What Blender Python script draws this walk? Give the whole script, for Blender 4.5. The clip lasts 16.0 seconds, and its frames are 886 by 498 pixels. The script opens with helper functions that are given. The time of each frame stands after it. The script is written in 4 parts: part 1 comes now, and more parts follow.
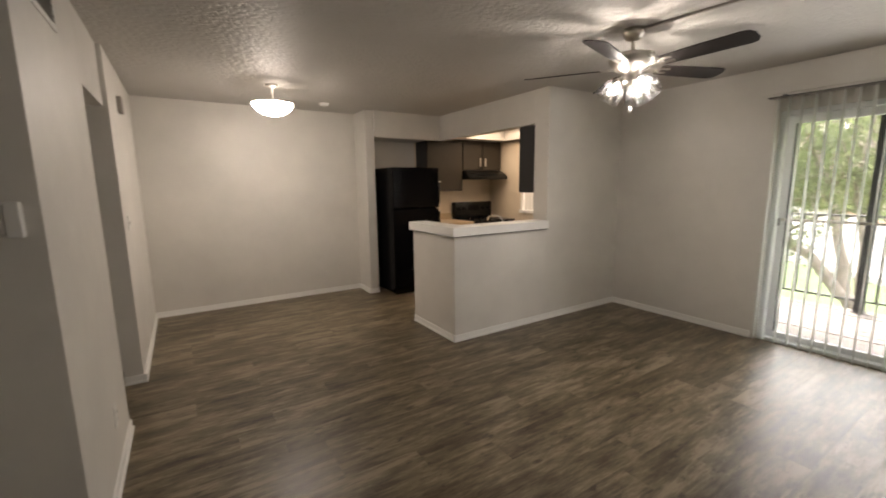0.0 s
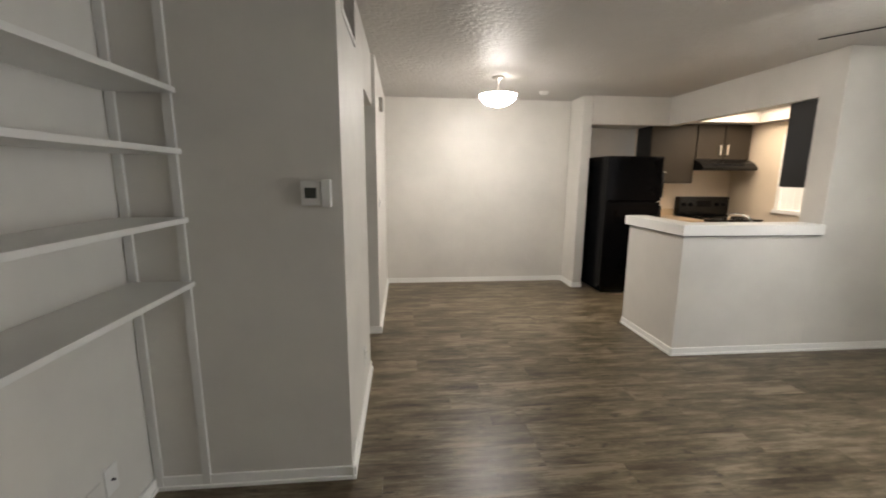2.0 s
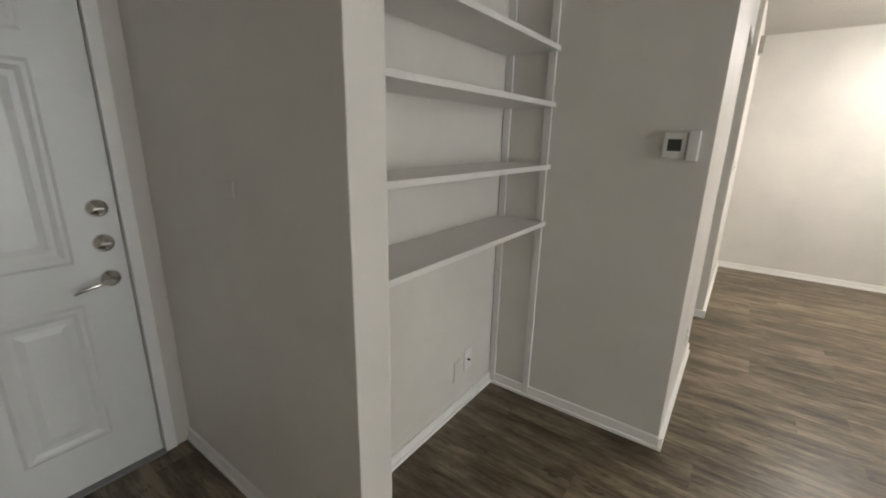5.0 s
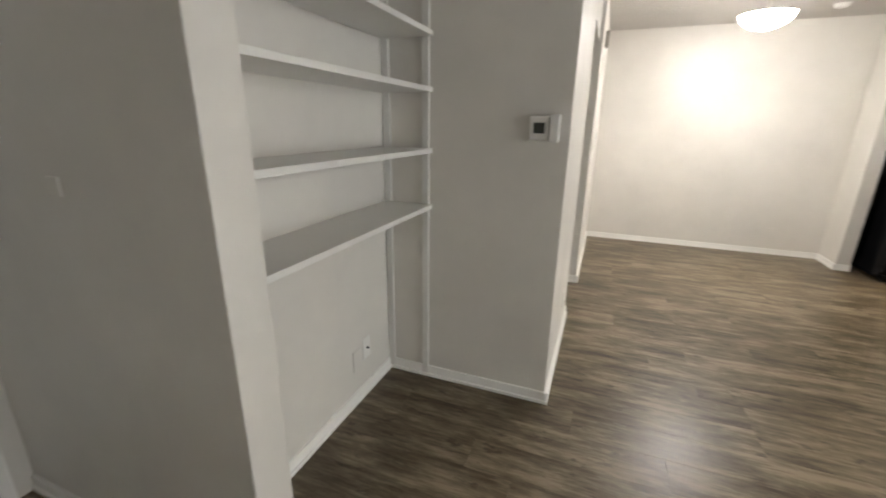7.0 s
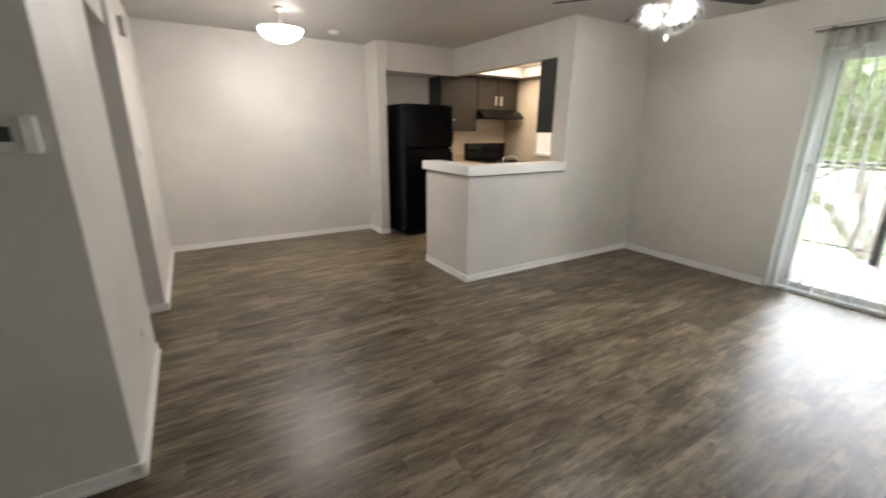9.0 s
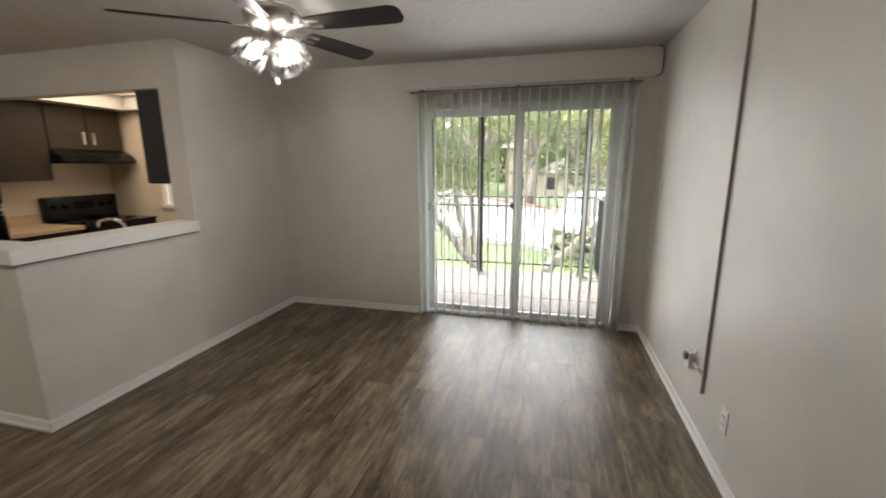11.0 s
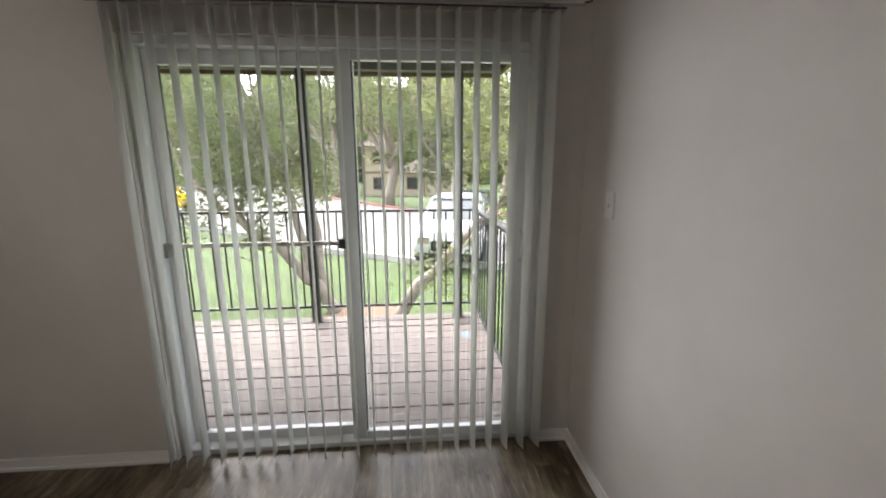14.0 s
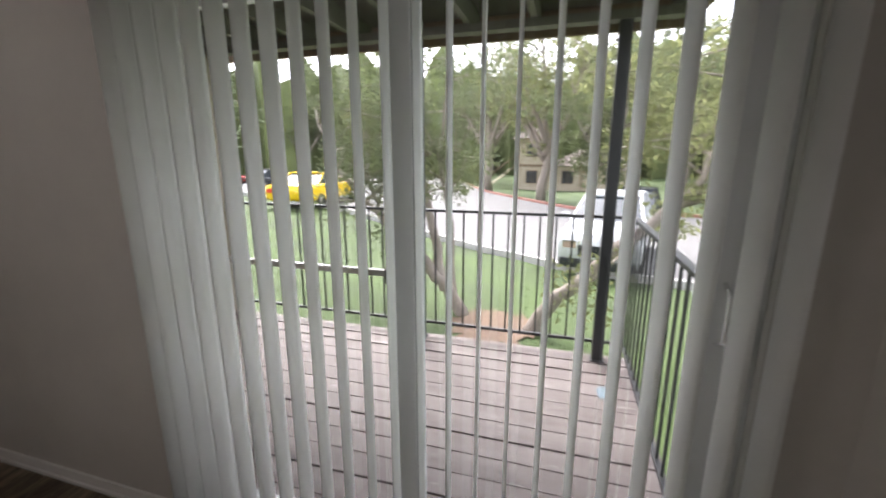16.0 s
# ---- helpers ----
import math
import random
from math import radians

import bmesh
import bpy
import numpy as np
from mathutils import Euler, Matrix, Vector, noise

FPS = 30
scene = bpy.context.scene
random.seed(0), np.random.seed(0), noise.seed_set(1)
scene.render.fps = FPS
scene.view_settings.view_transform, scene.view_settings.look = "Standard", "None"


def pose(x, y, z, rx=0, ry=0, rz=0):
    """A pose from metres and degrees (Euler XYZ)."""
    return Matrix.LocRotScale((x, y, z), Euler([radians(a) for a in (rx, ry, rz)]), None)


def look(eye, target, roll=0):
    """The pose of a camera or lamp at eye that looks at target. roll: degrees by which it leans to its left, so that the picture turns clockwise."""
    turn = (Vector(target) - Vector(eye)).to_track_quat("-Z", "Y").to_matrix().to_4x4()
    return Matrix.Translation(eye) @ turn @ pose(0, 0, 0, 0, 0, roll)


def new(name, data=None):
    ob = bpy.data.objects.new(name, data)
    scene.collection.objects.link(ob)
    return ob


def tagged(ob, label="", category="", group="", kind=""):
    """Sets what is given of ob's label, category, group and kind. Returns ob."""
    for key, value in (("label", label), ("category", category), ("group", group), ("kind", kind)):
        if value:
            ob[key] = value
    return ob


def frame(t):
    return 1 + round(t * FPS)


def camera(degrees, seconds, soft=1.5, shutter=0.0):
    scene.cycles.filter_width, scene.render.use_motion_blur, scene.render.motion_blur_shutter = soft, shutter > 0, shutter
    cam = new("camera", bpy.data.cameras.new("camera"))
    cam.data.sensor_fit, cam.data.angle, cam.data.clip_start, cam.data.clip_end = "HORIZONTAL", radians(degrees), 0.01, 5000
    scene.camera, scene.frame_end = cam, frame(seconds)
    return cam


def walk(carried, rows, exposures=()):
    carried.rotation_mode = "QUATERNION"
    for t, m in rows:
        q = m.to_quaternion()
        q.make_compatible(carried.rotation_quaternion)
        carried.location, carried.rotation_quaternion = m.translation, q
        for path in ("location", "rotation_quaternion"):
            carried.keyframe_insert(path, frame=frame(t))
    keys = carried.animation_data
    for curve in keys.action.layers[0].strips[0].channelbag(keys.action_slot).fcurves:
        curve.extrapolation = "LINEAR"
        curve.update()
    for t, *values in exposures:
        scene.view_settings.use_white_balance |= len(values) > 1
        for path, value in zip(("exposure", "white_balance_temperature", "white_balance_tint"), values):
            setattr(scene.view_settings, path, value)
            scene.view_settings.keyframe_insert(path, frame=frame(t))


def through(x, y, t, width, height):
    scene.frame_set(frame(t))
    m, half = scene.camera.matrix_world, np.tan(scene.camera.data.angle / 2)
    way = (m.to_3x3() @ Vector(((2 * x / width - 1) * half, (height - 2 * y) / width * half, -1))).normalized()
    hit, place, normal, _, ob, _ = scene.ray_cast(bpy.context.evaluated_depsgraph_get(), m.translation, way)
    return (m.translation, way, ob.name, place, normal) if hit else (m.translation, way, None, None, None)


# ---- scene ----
cam = camera(94.8, 16.0, soft=1.8, shutter=0.4)
PATH = [
    (0, (0.364, 0.344, 1.465), (1.425, 2.011, 1.155), -0.7),
    (0.5, (0.321, 0.367, 1.454), (1.186, 2.143, 1.14), -0.4),
    (1, (0.284, 0.397, 1.455), (0.941, 2.257, 1.129), -0.2),
    (1.5, (0.252, 0.407, 1.45), (0.685, 2.331, 1.114), 0.1),
    (2, (0.23, 0.41, 1.445), (0.421, 2.369, 1.094), 0.4),
    (2.5, (0.202, 0.412, 1.442), (0.144, 2.376, 1.068), 0.8),
    (3, (0.168, 0.414, 1.433), (-0.147, 2.349, 1.036), 1.1),
    (3.5, (0.137, 0.397, 1.424), (-0.45, 2.262, 1.002), 1.3),
    (4, (0.11, 0.36, 1.41), (-0.76, 2.105, 0.964), 1.1),
    (4.2, (0.097, 0.348, 1.404), (-0.882, 2.031, 0.946), 1.1),
    (6.3, (0.08, 0.289, 1.374), (-1.096, 1.803, 0.803), 1.0),
    (6.5, (0.091, 0.301, 1.374), (-0.956, 1.904, 0.797), 0.9),
    (7, (0.12, 0.327, 1.381), (-0.567, 2.112, 0.797), 0.8),
    (7.5, (0.156, 0.345, 1.395), (-0.125, 2.233, 0.798), 0.7),
    (8, (0.186, 0.355, 1.386), (0.338, 2.256, 0.785), 0.5),
    (8.5, (0.234, 0.353, 1.384), (0.821, 2.169, 0.788), 0.6),
    (9, (0.321, 0.388, 1.399), (1.323, 2.024, 0.834), 0.5),
    (9.5, (0.354, 0.480, 1.417), (1.742, 1.832, 0.920), 1.1),
    (10, (0.490, 0.575, 1.435), (2.143, 1.621, 1.015), 0.5),
    (10.2, (0.568, 0.580, 1.460), (2.290, 1.509, 1.047), 0.2),
    (12.5, (1.831, 0.775, 1.529), (3.793, 0.724, 1.146), -0.8),
    (13, (2.162, 0.741, 1.502), (4.121, 0.63, 1.116), -1.2),
    (13.5, (2.51, 0.684, 1.51), (4.464, 0.551, 1.102), -0.6),
    (14, (2.837, 0.631, 1.512), (4.788, 0.474, 1.102), -0.2),
    (14.5, (3.142, 0.599, 1.493), (5.091, 0.447, 1.07), -0.8),
    (15, (3.427, 0.572, 1.497), (5.378, 0.532, 1.059), -0.7),
    (15.5, (3.61, 0.53, 1.498), (5.549, 0.726, 1.047), -0.4),
    (16, (3.735, 0.466, 1.484), (5.604, 1.024, 1.043), 0.0),
]
EXPOSURES = [(0, 5.2, 7050, 16), (0.6, 5.45, 6900, 15), (1.5, 5.75, 6550, 12), (2.5, 5.9, 6250, 11), (3.5, 5.95, 6250, 11), (6.5, 6.4, 6300, 11), (8, 6.2, 6200, 11), (9, 5.75, 6250, 12), (10, 5.25, 6350, 12),
             (12.5, 4.85, 6850, 13), (13.5, 4.55, 6550, 15), (14.5, 4.2, 6450, 19), (16, 3.95, 6350, 21)]
walk(cam, [(t, look(eye, target, roll)) for t, eye, target, roll in PATH], EXPOSURES)

# ---- world, sun, lamps ----
world = bpy.data.worlds.new("sky")
scene.world = world
world.use_nodes = True
wn = world.node_tree.nodes
sky = wn.new("ShaderNodeTexSky")
sky.sky_type = "NISHITA"
sky.sun_disc = False
sky.sun_elevation = radians(56)
sky.sun_rotation = radians(55)
sky.air_density, sky.dust_density, sky.ozone_density = 1.0, 3.0, 1.0
haze = wn.new("ShaderNodeHueSaturation")
haze.inputs["Saturation"].default_value = 0.25
world.node_tree.links.new(sky.outputs[0], haze.inputs["Color"])
world.node_tree.links.new(haze.outputs[0], wn["Background"].inputs["Color"])
wn["Background"].inputs["Strength"].default_value = 0.068

sun_data = bpy.data.lights.new("sun", "SUN")
sun_data.energy, sun_data.angle, sun_data.color = 0.5, radians(25), (1.0, 0.96, 0.9)
sun = new("sun", sun_data)
sun.matrix_world = look((9 + 10 * math.sin(radians(55)) * math.cos(radians(56)), 10 * math.cos(radians(55)) * math.cos(radians(56)), 10 * math.sin(radians(56))), (9, 0, 0))

LAMP_W, FAN_W, DOOR_W, OUTER_FILL_W, KITCHEN_W = 0.035, 0.29, 0.46, 0.12, 0.6


def point_lamp(name, at, watts, radius, color):
    data = bpy.data.lights.new(name, "POINT")
    data.energy, data.shadow_soft_size, data.color = watts, radius, color
    ob = new(name, data)
    ob.location = at
    return ob


# added area lamps that stand in for the sky's light at the sliding door: on the room side of the vanes, and on their
# outer side
for name, x, spread, watts in (("door_daylight", 4.695, 152, DOOR_W), ("door_skylight", 4.955, 170, OUTER_FILL_W)):
    data = bpy.data.lights.new(name, "AREA")
    data.shape, data.size, data.size_y, data.spread = "RECTANGLE", 1.95, 1.75, radians(spread)
    data.energy, data.color = watts, (0.98, 0.985, 1.0)
    new(name, data).matrix_world = look((x, 0.925, 1.10), (x - 1, 0.925, 1.10), 90)


# ---- materials ----
def nodes_of(name):
    m = bpy.data.materials.new(name)
    m.use_nodes = True
    nt = m.node_tree
    return m, nt, nt.nodes, nt.links, nt.nodes["Principled BSDF"]


def tex_noise(nt, scale, detail=4, rough=0.55, vector=None):
    n = nt.nodes.new("ShaderNodeTexNoise")
    n.inputs["Scale"].default_value, n.inputs["Detail"].default_value, n.inputs["Roughness"].default_value = scale, detail, rough
    if vector is not None:
        nt.links.new(vector, n.inputs["Vector"])
    return n


def ramp(nt, fac, stops):
    r = nt.nodes.new("ShaderNodeValToRGB")
    e = r.color_ramp.elements
    while len(e) < len(stops):
        e.new(0.5)
    for el, (p, c) in zip(e, stops):
        el.position, el.color = p, (*c, 1)
    nt.links.new(fac, r.inputs["Fac"])
    return r


def bump(nt, height, strength, distance, after=None):
    b = nt.nodes.new("ShaderNodeBump")
    b.inputs["Strength"].default_value, b.inputs["Distance"].default_value = strength, distance
    nt.links.new(height, b.inputs["Height"])
    if after is not None:
        nt.links.new(after, b.inputs["Normal"])
    return b


def plain(name, color, rough=0.5, metal=0.0, vary=0.06, scale=3.0, grain=60.0, relief=0.15, depth=0.002, spec=0.5):
    """A surface with slow stains, fine grain and relief."""
    m, nt, nd, lk, p = nodes_of(name)
    co = nd.new("ShaderNodeTexCoord").outputs["Object"]
    slow, fine = tex_noise(nt, scale, 5, 0.6, co), tex_noise(nt, grain, 3, 0.6, co)
    mix = nd.new("ShaderNodeMath")
    mix.operation = "MULTIPLY_ADD"
    lk.new(fine.outputs["Fac"], mix.inputs[0])
    mix.inputs[1].default_value = 0.35
    lk.new(slow.outputs["Fac"], mix.inputs[2])
    lo = tuple(c * (1 - vary) for c in color)
    hi = tuple(min(1.0, c * (1 + vary)) for c in color)
    r = ramp(nt, mix.outputs[0], [(0.45, lo), (0.9, hi)])
    lk.new(r.outputs[0], p.inputs["Base Color"])
    rr = nd.new("ShaderNodeMapRange")
    rr.inputs["To Min"].default_value, rr.inputs["To Max"].default_value = max(0.03, rough - 0.06), min(1, rough + 0.06)
    lk.new(slow.outputs["Fac"], rr.inputs["Value"])
    lk.new(rr.outputs[0], p.inputs["Roughness"])
    p.inputs["Metallic"].default_value = metal
    p.inputs["Specular IOR Level"].default_value = spec
    if relief:
        lk.new(bump(nt, fine.outputs["Fac"], relief, depth).outputs[0], p.inputs["Normal"])
    return m


def glass(name, tint=(1, 1, 1), rough=0.0, ior=1.45):
    m, nt, nd, lk, p = nodes_of(name)
    p.inputs["Base Color"].default_value = (*tint, 1)
    p.inputs["Roughness"].default_value = rough
    p.inputs["Transmission Weight"].default_value = 1
    p.inputs["IOR"].default_value = ior
    return m


def pane_glass(name):
    """Thin flat glazing: mostly see-through with a weak mirror."""
    m, nt, nd, lk, p = nodes_of(name)
    clear, gloss, mix = nd.new("ShaderNodeBsdfTransparent"), nd.new("ShaderNodeBsdfGlossy"), nd.new("ShaderNodeMixShader")
    clear.inputs[0].default_value = (0.93, 0.95, 0.94, 1)
    gloss.inputs["Roughness"].default_value = 0.02
    mix.inputs[0].default_value = 0.04
    lk.new(clear.outputs[0], mix.inputs[1])
    lk.new(gloss.outputs[0], mix.inputs[2])
    lk.new(mix.outputs[0], nd["Material Output"].inputs["Surface"])
    return m


def sheer(name, color, through=0.35, vary=0.2, scale=0.5, rough=0.5):
    """A thin sheet that lets part of the light through: leaves, blind vanes."""
    m, nt, nd, lk, p = nodes_of(name)
    co = nd.new("ShaderNodeTexCoord").outputs["Object"]
    r = ramp(nt, tex_noise(nt, scale, 4, 0.6, co).outputs["Fac"], [(0.3, tuple(c * (1 - vary) for c in color)), (0.7, tuple(min(1, c * (1 + vary)) for c in color))])
    lk.new(r.outputs[0], p.inputs["Base Color"])
    p.inputs["Roughness"].default_value = rough
    tr, mix = nd.new("ShaderNodeBsdfTranslucent"), nd.new("ShaderNodeMixShader")
    lk.new(r.outputs[0], tr.inputs["Color"])
    mix.inputs[0].default_value = through
    lk.new(p.outputs[0], mix.inputs[1])
    lk.new(tr.outputs[0], mix.inputs[2])
    lk.new(mix.outputs[0], nd["Material Output"].inputs["Surface"])
    return m


def glowing(name, color, strength):
    m, nt, nd, lk, p = nodes_of(name)
    p.inputs["Base Color"].default_value = (*color, 1)
    p.inputs["Roughness"].default_value = 0.4
    p.inputs["Emission Color"].default_value = (*color, 1)
    p.inputs["Emission Strength"].default_value = strength
    return m


def plank_vinyl():
    """Grey-brown weathered oak vinyl: long streaks, dark smears, per-plank tint."""
    m, nt, nd, lk, p = nodes_of("plank_vinyl")
    tc, info = nd.new("ShaderNodeTexCoord"), nd.new("ShaderNodeObjectInfo")
    shift = nd.new("ShaderNodeVectorMath")
    shift.operation = "MULTIPLY_ADD"
    comb = nd.new("ShaderNodeCombineXYZ")
    for i in range(3):
        lk.new(info.outputs["Random"], comb.inputs[i])
    shift.inputs[1].default_value = (57, 31, 13)
    lk.new(comb.outputs[0], shift.inputs[0])
    lk.new(tc.outputs["Object"], shift.inputs[2])

    def stretched(sx, sy, detail, rough):
        mp = nd.new("ShaderNodeMapping")
        mp.inputs["Scale"].default_value = (sx, sy, 1)
        lk.new(shift.outputs[0], mp.inputs["Vector"])
        return tex_noise(nt, 1.0, detail, rough, mp.outputs[0])

    broad, streak, fine = stretched(2.3, 8.0, 6, 0.66), stretched(3.4, 32, 6, 0.70), stretched(16, 220, 3, 0.6)
    smear = stretched(6.5, 17, 6, 0.7)

    def add(a, k, b):
        n = nd.new("ShaderNodeMath")
        n.operation = "MULTIPLY_ADD"
        lk.new(a, n.inputs[0])
        n.inputs[1].default_value = k
        if b is None:
            n.inputs[2].default_value = 0
        else:
            lk.new(b, n.inputs[2])
        return n.outputs[0]

    s = add(fine.outputs["Fac"], 0.19, add(streak.outputs["Fac"], 0.44, add(broad.outputs["Fac"], 0.62, None)))
    tint = add(info.outputs["Random"], 0.05, s)
    c = ramp(nt, tint, [(0.465, (0.025, 0.0172, 0.0090)), (0.56, (0.070, 0.0510, 0.0285)), (0.65, (0.132, 0.102, 0.062)), (0.76, (0.260, 0.212, 0.146))])
    dark = ramp(nt, smear.outputs["Fac"], [(0.34, (0.22, 0.19, 0.16)), (0.42, (1, 1, 1))])
    mul = nd.new("ShaderNodeMix")
    mul.data_type, mul.blend_type = "RGBA", "MULTIPLY"
    mul.inputs["Factor"].default_value = 0.75
    lk.new(c.outputs[0], mul.inputs["A"])
    lk.new(dark.outputs[0], mul.inputs["B"])
    fleck = ramp(nt, smear.outputs["Fac"], [(0.63, (0, 0, 0)), (0.71, (0.55, 0.55, 0.55))])
    worn = nd.new("ShaderNodeMix")
    worn.data_type = "RGBA"
    lk.new(fleck.outputs[0], worn.inputs["Factor"])
    lk.new(mul.outputs["Result"], worn.inputs["A"])
    worn.inputs["B"].default_value = (0.30, 0.255, 0.19, 1)
    lk.new(worn.outputs["Result"], p.inputs["Base Color"])
    r = nd.new("ShaderNodeMapRange")
    r.inputs["To Min"].default_value, r.inputs["To Max"].default_value = 0.27, 0.41
    lk.new(s, r.inputs["Value"])
    lk.new(r.outputs[0], p.inputs["Roughness"])
    p.inputs["Specular IOR Level"].default_value = 0.4
    lk.new(bump(nt, fine.outputs["Fac"], 0.12, 0.001, bump(nt, streak.outputs["Fac"], 0.10, 0.002).outputs[0]).outputs[0], p.inputs["Normal"])
    return m


def deck_paint():
    """Worn taupe deck paint: long wear streaks, pale scuffs, dark damp stains."""
    m, nt, nd, lk, p = nodes_of("deck_paint_worn")
    tc, info = nd.new("ShaderNodeTexCoord"), nd.new("ShaderNodeObjectInfo")
    shift = nd.new("ShaderNodeVectorMath")
    shift.operation = "MULTIPLY_ADD"
    comb = nd.new("ShaderNodeCombineXYZ")
    for i in range(3):
        lk.new(info.outputs["Random"], comb.inputs[i])
    shift.inputs[1].default_value = (9, 41, 5)
    lk.new(comb.outputs[0], shift.inputs[0])
    lk.new(tc.outputs["Object"], shift.inputs[2])

    def stretched(sx, sy, detail, rough):
        mp = nd.new("ShaderNodeMapping")
        mp.inputs["Scale"].default_value = (sx, sy, 6)
        lk.new(shift.outputs[0], mp.inputs["Vector"])
        return tex_noise(nt, 1.0, detail, rough, mp.outputs[0])

    base, scuff, stain = stretched(14, 1.6, 6, 0.65), stretched(30, 3.2, 6, 0.7), stretched(11, 2.2, 5, 0.6)
    c = ramp(nt, base.outputs["Fac"], [(0.3, (0.095, 0.073, 0.063)), (0.5, (0.14, 0.112, 0.10)), (0.72, (0.18, 0.15, 0.138))])
    pale = ramp(nt, scuff.outputs["Fac"], [(0.62, (0, 0, 0)), (0.70, (1, 1, 1))])
    dark = ramp(nt, stain.outputs["Fac"], [(0.28, (0.35, 0.32, 0.30)), (0.40, (1, 1, 1))])
    mix = nd.new("ShaderNodeMix")
    mix.data_type = "RGBA"
    lk.new(pale.outputs[0], mix.inputs["Factor"])
    lk.new(c.outputs[0], mix.inputs["A"])
    mix.inputs["B"].default_value = (0.42, 0.39, 0.37, 1)
    mul = nd.new("ShaderNodeMix")
    mul.data_type, mul.blend_type = "RGBA", "MULTIPLY"
    mul.inputs["Factor"].default_value = 0.9
    lk.new(mix.outputs["Result"], mul.inputs["A"])
    lk.new(dark.outputs[0], mul.inputs["B"])
    lk.new(mul.outputs["Result"], p.inputs["Base Color"])
    p.inputs["Roughness"].default_value = 0.62
    lk.new(bump(nt, scuff.outputs["Fac"], 0.35, 0.004).outputs[0], p.inputs["Normal"])
    return m


def ceiling_paint():
    """Knock-down textured ceiling paint, semi-gloss enough to glint."""
    m, nt, nd, lk, p = nodes_of("ceiling_paint")
    co = nd.new("ShaderNodeTexCoord").outputs["Object"]
    blot = tex_noise(nt, 28, 3, 0.5, co)
    flat = ramp(nt, blot.outputs["Fac"], [(0.42, (0, 0, 0)), (0.56, (1, 1, 1))])
    slow = tex_noise(nt, 1.2, 4, 0.6, co)
    c = ramp(nt, slow.outputs["Fac"], [(0.3, (0.50, 0.48, 0.45)), (0.75, (0.56, 0.54, 0.51))])
    lk.new(c.outputs[0], p.inputs["Base Color"])
    p.inputs["Roughness"].default_value = 0.55
    lk.new(bump(nt, flat.outputs[0], 0.6, 0.004).outputs[0], p.inputs["Normal"])
    return m


def wall_paint(name, color):
    """Eggshell paint on lightly textured plasterboard, with roller haze and scuffs."""
    m, nt, nd, lk, p = nodes_of(name)
    co = nd.new("ShaderNodeTexCoord").outputs["Object"]
    peel, slow, hazy = tex_noise(nt, 120, 2, 0.5, co), tex_noise(nt, 1.6, 5, 0.6, co), tex_noise(nt, 7, 4, 0.6, co)
    lo, hi = tuple(c * 0.93 for c in color), tuple(c * 1.06 for c in color)
    c = ramp(nt, slow.outputs["Fac"], [(0.3, lo), (0.7, hi)])
    lk.new(c.outputs[0], p.inputs["Base Color"])
    r = nd.new("ShaderNodeMapRange")
    r.inputs["To Min"].default_value, r.inputs["To Max"].default_value = 0.34, 0.58
    lk.new(hazy.outputs["Fac"], r.inputs["Value"])
    lk.new(r.outputs[0], p.inputs["Roughness"])
    lk.new(bump(nt, peel.outputs["Fac"], 0.12, 0.0015, bump(nt, slow.outputs["Fac"], 0.25, 0.02).outputs[0]).outputs[0], p.inputs["Normal"])
    return m


WALL = wall_paint("wall_paint", (0.675, 0.65, 0.605))
KITCHEN_WALL = wall_paint("kitchen_wall_paint", (0.72, 0.62, 0.49))
CEILING = ceiling_paint()
TRIM = plain("trim_white", (0.86, 0.85, 0.82), 0.35, vary=0.03, relief=0.05)
SHELF = plain("shelf_white", (0.74, 0.73, 0.70), 0.4, vary=0.03, relief=0.08)
PLANK = plank_vinyl()
SUBFLOOR = plain("subfloor_dark", (0.03, 0.025, 0.02), 0.8)
DOOR_WHITE = plain("door_white", (0.74, 0.75, 0.74), 0.32, vary=0.03, relief=0.08)
NICKEL = plain("brushed_nickel", (0.62, 0.59, 0.54), 0.28, 1.0, vary=0.05, relief=0.03)
POLISHED = plain("polished_nickel", (0.74, 0.72, 0.68), 0.13, 1.0, vary=0.03, relief=0)
CHROME = plain("chrome", (0.8, 0.8, 0.8), 0.08, 1.0, vary=0.02, relief=0)
VANE = sheer("vane_pvc", (0.92, 0.93, 0.91), 0.62, 0.03, 3.0, 0.4)
VINYL = plain("window_vinyl", (0.76, 0.77, 0.77), 0.35, vary=0.03, relief=0.03)
GASKET = plain("dark_gasket", (0.03, 0.03, 0.035), 0.5)
PANE = pane_glass("pane_glass")
BLACK_GLOSS = plain("black_enamel", (0.006, 0.006, 0.006), 0.16, vary=0.1, relief=0.05, spec=0.3)
BLACK_TEX = plain("black_textured", (0.0035, 0.0035, 0.004), 0.2, vary=0.1, grain=220, relief=0.05, spec=0.12)
CABINET = plain("cabinet_brown", (0.034, 0.027, 0.019), 0.5, vary=0.12, scale=6, grain=90, spec=0.2)
CABINET_DARK = plain("cabinet_dark", (0.010, 0.009, 0.0085), 0.5, vary=0.10)
COUNTER = plain("laminate_beige", (0.55, 0.42, 0.27), 0.35, vary=0.10, grain=150)
PLASTIC = plain("plastic_white", (0.78, 0.77, 0.74), 0.35, vary=0.02, relief=0.03)
PLASTIC_GREY = plain("plastic_grey", (0.20, 0.20, 0.20), 0.4, vary=0.05)
LCD = plain("lcd_grey", (0.05, 0.055, 0.045), 0.2, vary=0.05, relief=0)
IRON = plain("black_iron", (0.020, 0.020, 0.022), 0.45, vary=0.2, grain=200, relief=0.3)
